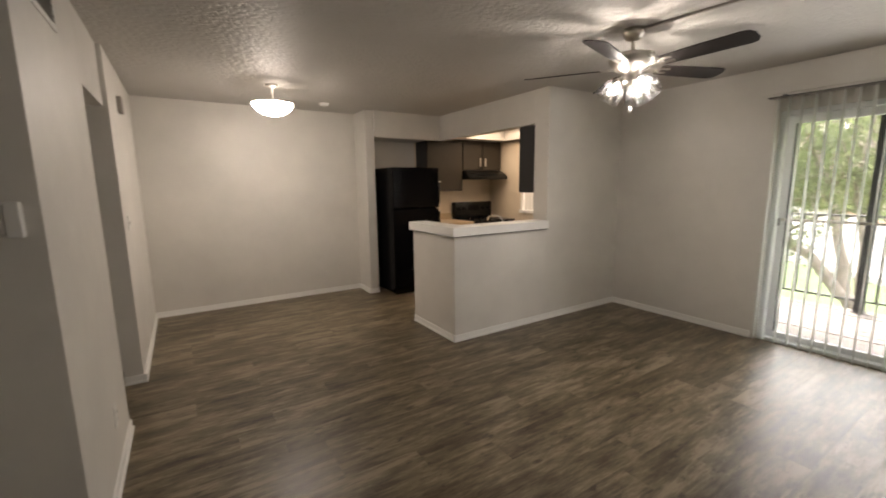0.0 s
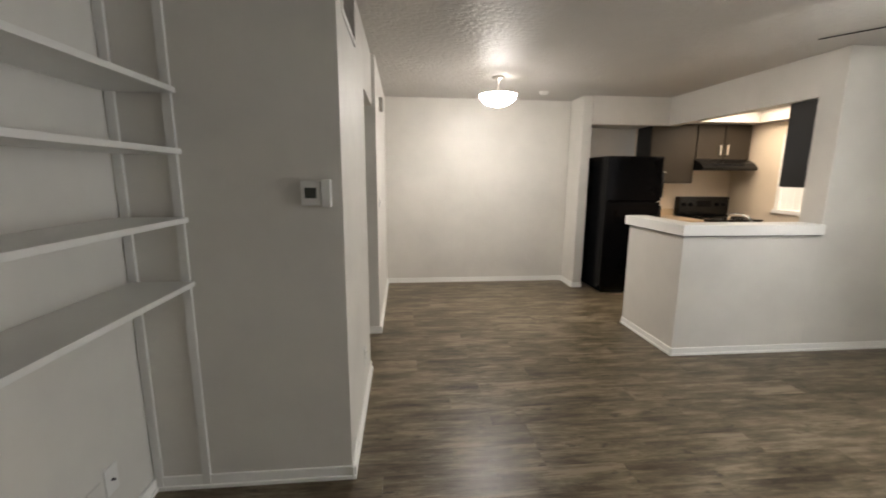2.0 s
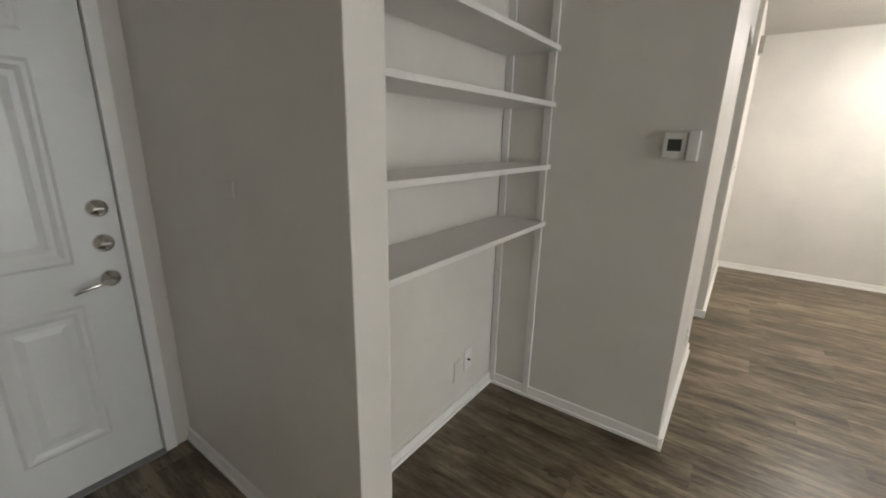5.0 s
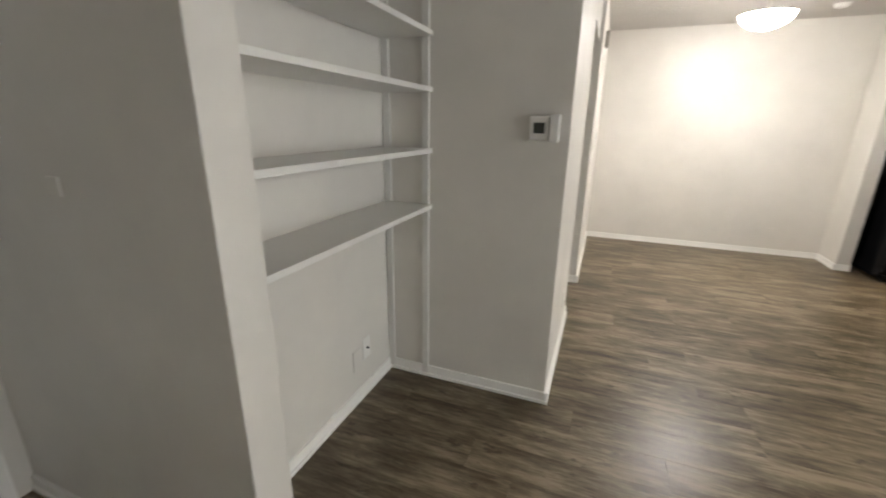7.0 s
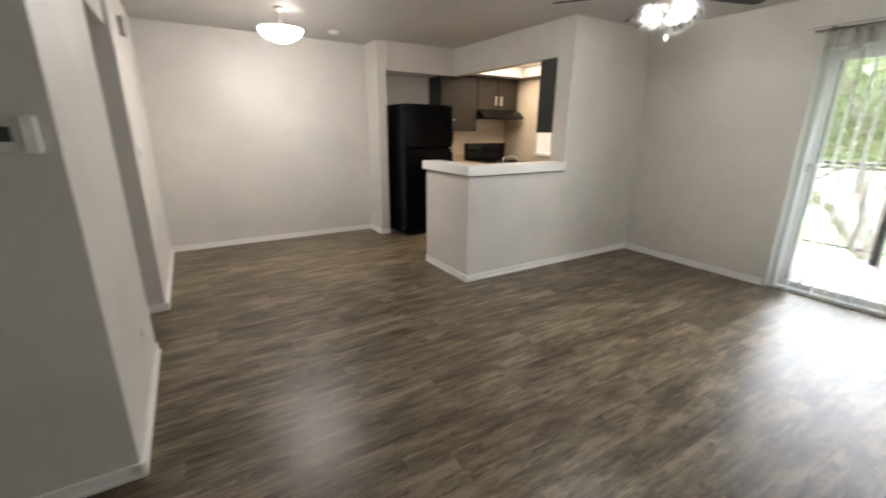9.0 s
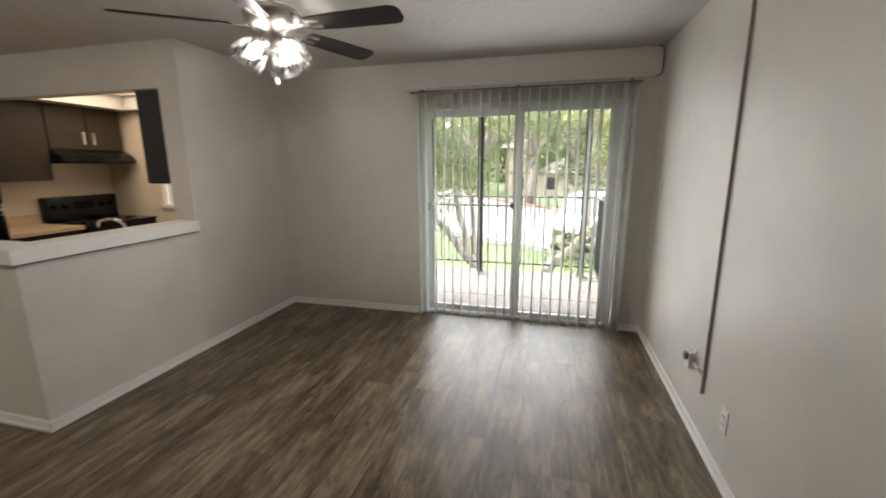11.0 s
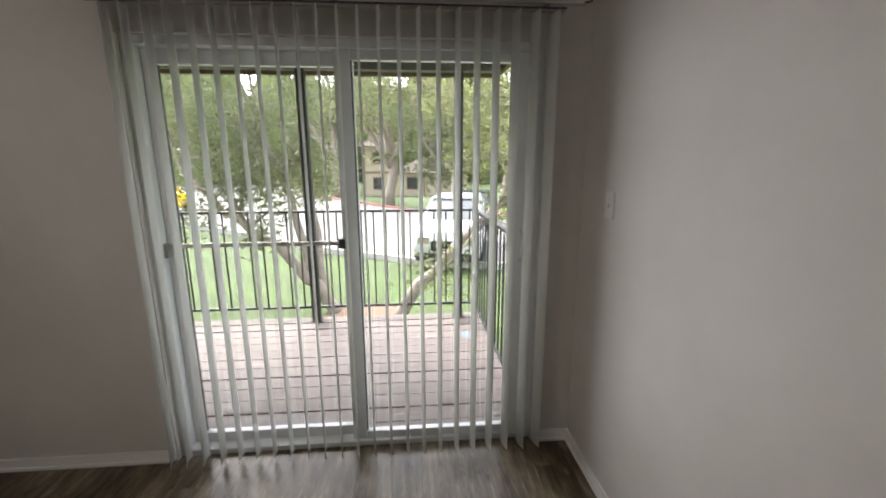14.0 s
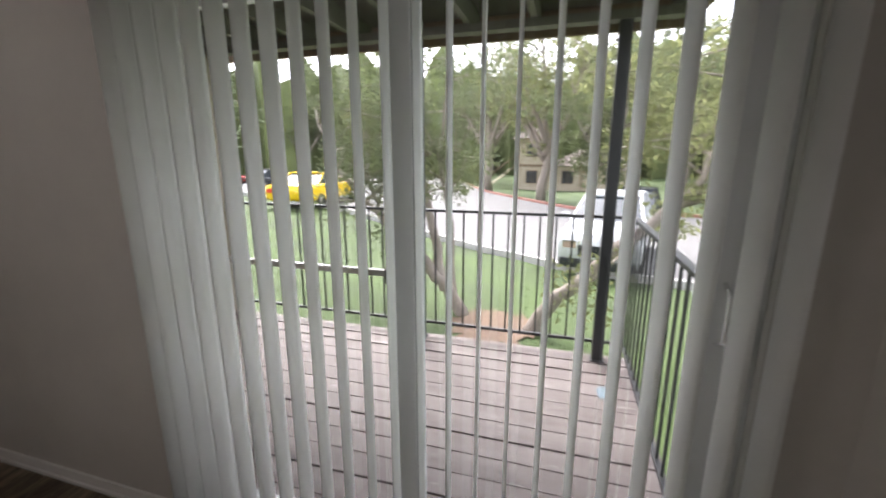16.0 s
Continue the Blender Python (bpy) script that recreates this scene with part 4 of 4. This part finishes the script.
def road_far(y):
    return 24.5 + 1.6 * smooth01((y + 6) / 6) + max(0.0, y) * 1.35 + 12 * smooth01((y - 4) / 12)


bm = bmesh.new()
xs = [-60, -30, -8, 4, 5.5, 7, 8.5, 10, 11.5, 13, 14.5, 16, 18, 20, 23, 26, 29, 32, 38, 46, 60, 90, 200, 900]
ys = [-900, -200, -70, -35, -18, -9, -4, -1, 1, 2.5, 4, 5.5, 7, 8.5, 10, 12, 15, 20, 35, 70, 200, 900]
grid = [[bm.verts.new((x, y, land(x, y))) for y in ys] for x in xs]
for i in range(len(xs) - 1):
    for j in range(len(ys) - 1):
        bm.faces.new((grid[i][j], grid[i + 1][j], grid[i + 1][j + 1], grid[i][j + 1]))
structure(obj("ground", bm, GRASS), "green lawn sloping round the building")

STEPS = [-60 + 0.75 * i for i in range(160)]
bm = bmesh.new()
rows = []
for y in STEPS:
    a, b = road_near(y), road_far(y)
    rows.append([bm.verts.new((a + (b - a) * k / 12, y, land(a + (b - a) * k / 12, y) + 0.035)) for k in range(13)])
for r0, r1 in zip(rows, rows[1:]):
    for k in range(12):
        bm.faces.new((r0[k], r0[k + 1], r1[k + 1], r1[k]))
structure(obj("road", bm, CONCRETE), "pale concrete drive")


def kerb(name, edge, mat, out, y0, y1, label):
    bm = bmesh.new()
    prof = [(0, -0.05), (0, 0.13), (0.03 * out, 0.15), (0.15 * out, 0.15), (0.15 * out, -0.05)]
    rings = []
    for y in STEPS:
        if y0 <= y <= y1:
            rings.append([bm.verts.new((edge(y) + dx, y, land(edge(y), y) + 0.035 + dz)) for dx, dz in prof])
    for a, b in zip(rings, rings[1:]):
        for k in range(len(prof) - 1):
            bm.faces.new((a[k], a[k + 1], b[k + 1], b[k]))
    structure(obj(name, bm, mat), label)


kerb("trim_kerb_far", road_far, KERB_RED, 1, -20, 16, "faded red painted concrete kerb")
kerb("trim_kerb_near", road_near, KERB, -1, -40, 50, "grey concrete kerb along the lawn")

# grass tufts on the lawn in view
bm = bmesh.new()
rg = random.Random(11)
for _ in range(24000):
    x, y = rg.uniform(7.0, 18.0), rg.uniform(-3, 11)
    if x > road_near(y) - 0.2:
        continue
    z, a, hh, w = land(x, y), rg.uniform(0, 6.283), rg.uniform(0.012, 0.032), rg.uniform(0.006, 0.012)
    dx, dy = w * math.cos(a), w * math.sin(a)
    lx, ly = rg.uniform(-0.03, 0.03), rg.uniform(-0.03, 0.03)
    bm.faces.new((bm.verts.new((x - dx, y - dy, z)), bm.verts.new((x + dx, y + dy, z)), bm.verts.new((x + lx, y + ly, z + hh))))
tagged(obj("grass_blades", bm, BLADES), "short green lawn grass", "grass", kind="stuff")
bm = bmesh.new()
bmesh.ops.create_circle(bm, cap_ends=True, radius=0.72, segments=40, matrix=Matrix.Translation((9.98, 1.45, land(9.98, 1.45) + 0.03)) @ Matrix.Diagonal((0.9, 1.0, 1, 1)))
for v in bm.verts:
    v.co.x += rg.uniform(-0.12, 0.12)
    v.co.y += rg.uniform(-0.12, 0.12)
EARTH = plain("bare_earth", (0.15, 0.10, 0.066), 0.95, vary=0.3, scale=4, grain=30, relief=0.6)
structure(obj("ground_earth", bm, EARTH), "bare reddish earth round the tree roots")


def leaves(name, clumps, n, size, mat, parent, seed):
    """Many small bent leaves in uneven clumps: each clump is a centre and a radius."""
    r = random.Random(seed)
    verts, faces = [], []
    total = sum(c[1] ** 2 for c in clumps)
    for centre, rad in clumps:
        for _ in range(int(n * rad * rad / total)):
            d = Vector((r.gauss(0, 1), r.gauss(0, 1), r.gauss(0, 0.75))).normalized() * rad * r.random() ** 0.45
            p = Vector(centre) + d
            u = Vector((r.gauss(0, 1), r.gauss(0, 1), r.gauss(0, 1))).normalized()
            v = u.orthogonal().normalized()
            s = size * r.uniform(0.6, 1.4)
            k = len(verts)
            verts += [p - u * s, p + v * s * 0.38, p + u * s, p - v * s * 0.38]
            faces.append((k, k + 1, k + 2, k + 3))
    me = bpy.data.meshes.new(name)
    me.from_pydata([tuple(v) for v in verts], [], faces)
    me.materials.append(mat)
    ob = new(name, me)
    ob.parent = parent
    return ob


def tree(base, stems, label, mat, n, size, seed, crown_r=0.9, group=""):
    """stems: each a list of points relative to base with the radius at its foot; twigs and leaf clumps grow from the upper half."""
    ob = thing("tree", base, label, "tree", group)
    r = random.Random(seed)
    bm, clumps = bmesh.new(), []
    for pts, r0 in stems:
        P = [Vector(p) for p in pts]
        fine = []
        for a, b in zip(P, P[1:]):
            for k in range(4):
                fine.append(a.lerp(b, k / 4) + Vector((r.uniform(-1, 1), r.uniform(-1, 1), r.uniform(-1, 1))) * r0 * 0.35)
        fine.append(P[-1])
        m = len(fine)
        rad = [r0 * (1 - 0.82 * i / (m - 1)) for i in range(m)]
        add_tube(bm, fine, rad, 9)
        for i in range(m // 2, m):
            for _ in range(2):
                d = Vector((r.gauss(0, 1), r.gauss(0, 1), r.gauss(0.35, 0.6))).normalized()
                ln = crown_r * r.uniform(0.7, 1.6)
                mid = fine[i] + d * ln * 0.5 + Vector((r.uniform(-0.2, 0.2), r.uniform(-0.2, 0.2), r.uniform(0, 0.2))) * crown_r
                tip = fine[i] + d * ln
                add_tube(bm, [fine[i], mid, tip], [rad[i] * 0.5, rad[i] * 0.32, rad[i] * 0.1 + 0.004], 6)
                clumps.append((tip, crown_r * r.uniform(0.35, 0.8)))
                clumps.append((mid, crown_r * r.uniform(0.2, 0.4)))
    obj("trunk", bm, BARK, ob, True)
    leaves("crown", clumps, n, size, mat, ob, seed)
    return ob


tree((10.35, 2.05, land(10.35, 2.05)), [
    ([(0, 0, -0.1), (-0.1, 0.35, 0.55), (-0.15, 0.95, 1.25), (0.1, 1.7, 1.75), (0.2, 2.5, 2.5), (0.4, 3.0, 3.6)], 0.13),
    ([(-0.1, 0.3, 0.45), (0.1, 0.6, 1.4), (0.2, 0.85, 2.4), (0.3, 1.3, 3.6), (0.5, 1.4, 5.0)], 0.10),
    ([(-0.05, 0.2, 0.3), (0.3, 0.35, 1.5), (0.5, 0.6, 2.6), (0.4, 0.4, 4.4)], 0.08)],
    "leaning pale-barked tree with several stems beside the balcony", LEAF_A, 9000, 0.055, 21, 0.85, "trees in front of the balcony")
tree((9.95, 1.0, land(9.95, 1.0)), [
    ([(0, 0, -0.1), (-0.1, -0.55, 0.65), (-0.2, -1.3, 1.45), (-0.1, -2.1, 2.2), (0.1, -2.6, 3.3), (0.2, -2.8, 4.8)], 0.13),
    ([(-0.2, -1.2, 1.35), (0.2, -1.15, 2.3), (0.5, -1.3, 3.4), (0.6, -1.1, 4.6)], 0.07),
    ([(-0.1, -2.0, 2.1), (0.4, -2.7, 2.5), (0.6, -3.6, 3.1)], 0.06)],
    "leaning pale-barked tree growing out of bare earth", LEAF_B, 7000, 0.055, 22, 0.8, "trees in front of the balcony")


def big_tree(x, y, hgt, r0, mat, seed, n=5200, size=0.16, crown=1.9):
    r = random.Random(seed)
    s = []
    fork = hgt * r.uniform(0.28, 0.4)
    s.append(([(0, 0, -0.1), (r.uniform(-0.2, 0.2), r.uniform(-0.2, 0.2), fork), (r.uniform(-0.6, 0.6), r.uniform(-0.6, 0.6), hgt)], r0))
    for _ in range(5):
        a = r.uniform(0, 6.28)
        k = hgt * r.uniform(0.25, 0.4)
        s.append(([(0, 0, fork * r.uniform(0.7, 1.0)), (k * 0.5 * math.cos(a), k * 0.5 * math.sin(a), fork + hgt * 0.16), (k * math.cos(a), k * math.sin(a), hgt * r.uniform(0.55, 0.95))], r0 * 0.55))
    return tree((x, y, land(x, y)), s, "large leafy tree across the drive", mat, n, size, seed, crown, "trees across the drive")


for i, (x, y, hgt, r0, mt) in enumerate([
        (31.2, 1.9, 10.5, 0.36, LEAF_B), (52, 9.5, 12, 0.45, LEAF_A), (38.5, 6.9, 11.5, 0.42, LEAF_A), (33.0, -6.5, 11.0, 0.4, LEAF_A),
        (28.0, -10.0, 10.0, 0.35, LEAF_B), (58, 15, 12, 0.4, LEAF_C), (16.0, 22.0, 9.0, 0.35, LEAF_A), (62.0, 30.0, 12.0, 0.35, LEAF_B),
        (16.5, 17.0, 7.5, 0.25, LEAF_C), (58, 4, 13, 0.4, LEAF_C), (40, -16, 11, 0.4, LEAF_A), (64, 42, 12, 0.35, LEAF_A), (64, 22, 13, 0.4, LEAF_C), (57, -6, 13, 0.4, LEAF_C)]):
    big_tree(x, y, hgt, r0, mt, 40 + i)
big_tree(26.0, -1.9, 6.5, 0.2, LEAF_A, 91, 5200, 0.14, 1.4)

# low bushes by the far kerb
for i, (x, y, rr) in enumerate([(50, 11.0, 2.0), (53, 13.0, 2.2), (60, 19, 2.0)]):
    b = thing("bush", (x, y, land(x, y)), "yellow-green rounded bush across the drive", "bush", "bushes across the drive")
    r = random.Random(70 + i)
    leaves("crown", [((r.uniform(-rr, rr) * 0.7, r.uniform(-rr, rr) * 0.7, r.uniform(0.2, rr)), rr * r.uniform(0.4, 0.7)) for _ in range(9)], 2600, 0.11, LEAF_B, b, 80 + i)

# far woods
bm = bmesh.new()
r = random.Random(5)
pts = []
for k in range(90):
    a = radians(-75 + 150 * k / 89)
    d = 75 + r.uniform(-6, 10)
    pts.append((d * math.cos(a), d * math.sin(a), 15 + r.uniform(-3.5, 4)))
lowr = [bm.verts.new((x, y, -3)) for x, y, z in pts]
hir = [bm.verts.new(p) for p in pts]
for k in range(89):
    bm.faces.new((lowr[k], lowr[k + 1], hir[k + 1], hir[k]))
structure(obj("backdrop", bm, FAR_GREEN), "distant woods")

# ---- apartment house across the drive ----
HX, HY, HZ = 44.0, -3.1, land(44, 2) - 0.15
house = thing("apartment_house", (HX, HY, HZ), "two-storey tan apartment house with an outside stair", "house")
boxes("wall", [((0, -2, 0), (8, 8.2, 2.5)), ((0, 5.4, 2.5), (8, 8.2, 5.0))], SIDING, house)
boxes("trim", [((-0.06, 5.35, 2.42), (0, 8.25, 2.62)), ((-0.05, 8.08, 0), (0.0, 8.2, 5.0)), ((-0.05, 5.3, 0), (0.0, 5.42, 5.0)), ((-0.05, 2.2, 0), (0.0, 2.32, 2.5))], SIDING_DARK, house)
for y, z in ((6.3, 0.9), (6.3, 3.4), (3.0, 0.9)):
    boxes("window", [((-0.02, y, z), (0.02, y + 0.95, z + 1.1))], CAR_DARK, house)
    boxes("window_frame", [((-0.05, y - 0.06, z - 0.06), (0.0, y, z + 1.16)), ((-0.05, y + 0.95, z - 0.06), (0.0, y + 1.01, z + 1.16)), ((-0.05, y, z - 0.06), (0, y + 0.95, z)), ((-0.05, y, z + 1.1), (0, y + 0.95, z + 1.16)), ((-0.04, y + 0.45, z), (0, y + 0.50, z + 1.1))], SIDING_DARK, house)


def hip_roof(x0, x1, y0, y1, z, rise):
    bm = bmesh.new()
    cx, q = (x0 + x1) / 2, (y1 - y0) * 0.35
    rv = [bm.verts.new(p) for p in ((x0, y0, z), (x1, y0, z), (x1, y1, z), (x0, y1, z), (cx, y0 + q, z + rise), (cx, y1 - q, z + rise))]
    for f in ((0, 1, 4), (1, 2, 5, 4), (2, 3, 5), (3, 0, 4, 5), (0, 3, 2, 1)):
        bm.faces.new([rv[i] for i in f])
    return obj("roof", bm, ROOF, house)


hip_roof(-0.7, 8.6, 4.9, 8.8, 5.0, 1.3)
hip_roof(-0.7, 8.6, -2.6, 5.4, 2.5, 1.5)
for i in range(12):
    box("stair_tread", (-0.6 + 0.05, 8.3 + i * 0.26, 2.4 - i * 0.2), (0.7, 8.58 + i * 0.26, 2.46 - i * 0.2), SIDING, house)
tube("stair_rail", [(-0.58, 8.3, 3.4), (-0.58, 11.5, 1.0)], 0.04, SIDING_DARK, house, 6)


# ---- cars ----
def car(at, turn, paint, label, length, width, height, bonnet, boot, group="parked cars", bluff=False, belt_k=0.56):
    """A car heading along +x, its foot at the ground; lofted body, glass house, wheels, lamps."""
    ob = thing("car", at, label, "car", group, turn)
    L, W = length / 2, width / 2
    belt = height * belt_k
    sec = [(-L, belt * 0.55, belt * 0.92, 0.84), (-L + 0.12, 0.28, belt, 0.96), (-L + boot, 0.22, belt + 0.03, 1.0), (L - bonnet, 0.22, belt + 0.02, 1.0), (L - 0.25, 0.24, belt * (0.95 if bluff else 0.80), 0.97), (L, 0.32, belt * (0.86 if bluff else 0.62), 0.86)]
    bm = bmesh.new()
    rings = []
    for x, z0, z1, k in sec:
        w = W * k
        prof = [(-w * 0.92, z0), (-w, z0 + (z1 - z0) * 0.25), (-w, z0 + (z1 - z0) * 0.75), (-w * 0.90, z1), (w * 0.90, z1), (w, z0 + (z1 - z0) * 0.75), (w, z0 + (z1 - z0) * 0.25), (w * 0.92, z0)]
        rings.append([bm.verts.new((x, y, z)) for y, z in prof])
    for a, b in zip(rings, rings[1:]):
        for i in range(8):
            bm.faces.new((a[i], a[(i + 1) % 8], b[(i + 1) % 8], b[i]))
    bm.faces.new(rings[0])
    bm.faces.new(list(reversed(rings[-1])))
    bmesh.ops.bevel(bm, geom=bm.edges[:], offset=0.03, segments=2, affect="EDGES")
    obj("body", bm, paint, ob, True)
    bm = bmesh.new()
    g0, g1 = -L + boot * (0.25 if bluff else 0.8), L - bonnet
    low = [(g0, 0.90), (g1, 0.90)]
    top = [(g0 + (0.25 if bluff else 0.75), 0.72), (g1 - (0.95 if bluff else 0.75), 0.72)]
    vs = []
    for (x, k), z in [(low[0], belt), (low[1], belt), (top[1], height - 0.05), (top[0], height - 0.05)]:
        vs.append([bm.verts.new((x, s * W * k, z)) for s in (-1, 1)])
    for i in range(4):
        j = (i + 1) % 4
        bm.faces.new((vs[i][0], vs[j][0], vs[j][1], vs[i][1]))
    for s in (0, 1):
        bm.faces.new([v[s] for v in vs])
    obj("glass", bm, CAR_GLASS, ob)
    box("roof", (top[0][0] - 0.06, -W * 0.73, height - 0.06), (top[1][0] + 0.06, W * 0.73, height), paint, ob, 0.02)
    bm = bmesh.new()
    for s in (-1, 1):
        for (xa, ka), (xb, kb) in ((low[0], top[0]), (low[1], top[1])):
            add_tube(bm, [(xa, s * W * ka, belt), (xb, s * W * kb, height - 0.03)], 0.04, 6)
        xm = (g0 + g1) / 2
        add_tube(bm, [(xm, s * W * 0.905, belt), (xm, s * W * 0.73, height - 0.03)], 0.04, 6)
    obj("pillar", bm, paint, ob)
    rw = height * 0.205
    for sx in (-L + 0.85, L - 0.9):
        for s in (-1, 1):
            mt = Matrix.Translation((sx, s * (W - 0.10), rw)) @ Matrix.Rotation(radians(90), 4, "X")
            lathe("tyre", [(rw * 0.62, -0.11), (rw * 0.95, -0.11), (rw, -0.06), (rw, 0.06), (rw * 0.95, 0.11), (rw * 0.62, 0.11)], TYRE, ob, 28, mt)
            lathe("rim", [(0.0, -0.105), (rw * 0.62, -0.095), (rw * 0.62, 0.095), (0.0, 0.105)], NICKEL, ob, 20, mt)
    for s in (-1, 1):
        box("headlight", (L - 0.16, s * W * 0.62 - 0.16, belt * 0.60), (L + 0.01, s * W * 0.62 + 0.16, belt * 0.76), CHROME, ob, 0.02)
        box("tail_light", (-L - 0.01, s * W * 0.68 - 0.13, belt * 0.66), (-L + 0.1, s * W * 0.68 + 0.13, belt * 0.86), TAIL, ob, 0.02)
        box("mirror", (g1 - 0.25, s * (W + 0.08) - 0.09, belt + 0.02), (g1 - 0.10, s * (W + 0.08) + 0.09, belt + 0.18), paint, ob, 0.03)
    box("grille", (L - 0.08, -W * 0.42, belt * 0.45), (L + 0.02, W * 0.42, belt * 0.68), CAR_DARK, ob, 0.02)
    box("bumper", (L - 0.2, -W * 0.85, 0.22), (L + 0.03, W * 0.85, belt * 0.40), CAR_DARK, ob, 0.05)
    return ob


car((15.4, -0.75, land(16.1, -0.9) + 0.035), 168, CAR_WHITE, "white sport utility car parked on the drive", 4.6, 1.9, 1.72, 1.35, 0.5, bluff=True, belt_k=0.65)
car((18.7, 10.4, land(18.7, 10.4) + 0.035), 6, CAR_YELLOW, "yellow coupe parked on the drive", 4.8, 1.9, 1.28, 1.75, 1.05, belt_k=0.67)
car((21.5, -2.2, land(21.5, -2.2) + 0.035), 165, CAR_DARK, "dark car parked on the drive", 4.6, 1.85, 1.5, 1.2, 0.8)
car((19.5, -6.0, land(19.5, -6) + 0.035), 165, CAR_WHITE, "white sedan parked on the drive", 4.7, 1.85, 1.45, 1.2, 0.8)
car((30.0, 27.0, land(30, 27) + 0.035), -20, CAR_RED, "red car parked far along the drive", 4.6, 1.85, 1.45, 1.2, 0.8)
car((33.0, 24.0, land(33, 24) + 0.035), -20, CAR_DARK, "dark car parked far along the drive", 4.6, 1.85, 1.5, 1.2, 0.8)

# ---- floor planks ----
PW, PL = 0.181, 1.22
plank_meshes = {}


def plank_mesh(ln):
    key = round(ln, 3)
    if key not in plank_meshes:
        bm = bmesh.new()
        add_box(bm, (0.0002, 0.0002, -0.006), (ln - 0.0002, PW - 0.0002, 0.0))
        bmesh.ops.bevel(bm, geom=[e for e in bm.edges if all(v.co.z > -0.001 for v in e.verts)], offset=0.0002, segments=1, affect="EDGES")
        me = bpy.data.meshes.new("plank")
        bm.to_mesh(me)
        bm.free()
        me.materials.append(PLANK)
        plank_meshes[key] = me
    return plank_meshes[key]


rf = random.Random(9)
y = -0.34
while y < 5.95:
    x = -1.92 - rf.choice((0.0, 0.2, 0.4, 0.6, 0.8, 1.0))
    while x < 4.82:
        a, b = max(x, -1.92), min(x + PL, 4.84)
        if b - a > 0.02:
            o = new("plank", plank_mesh(b - a))
            o.location = (a, y, 0)
            o.parent = floor
        x += PL
    y += PW
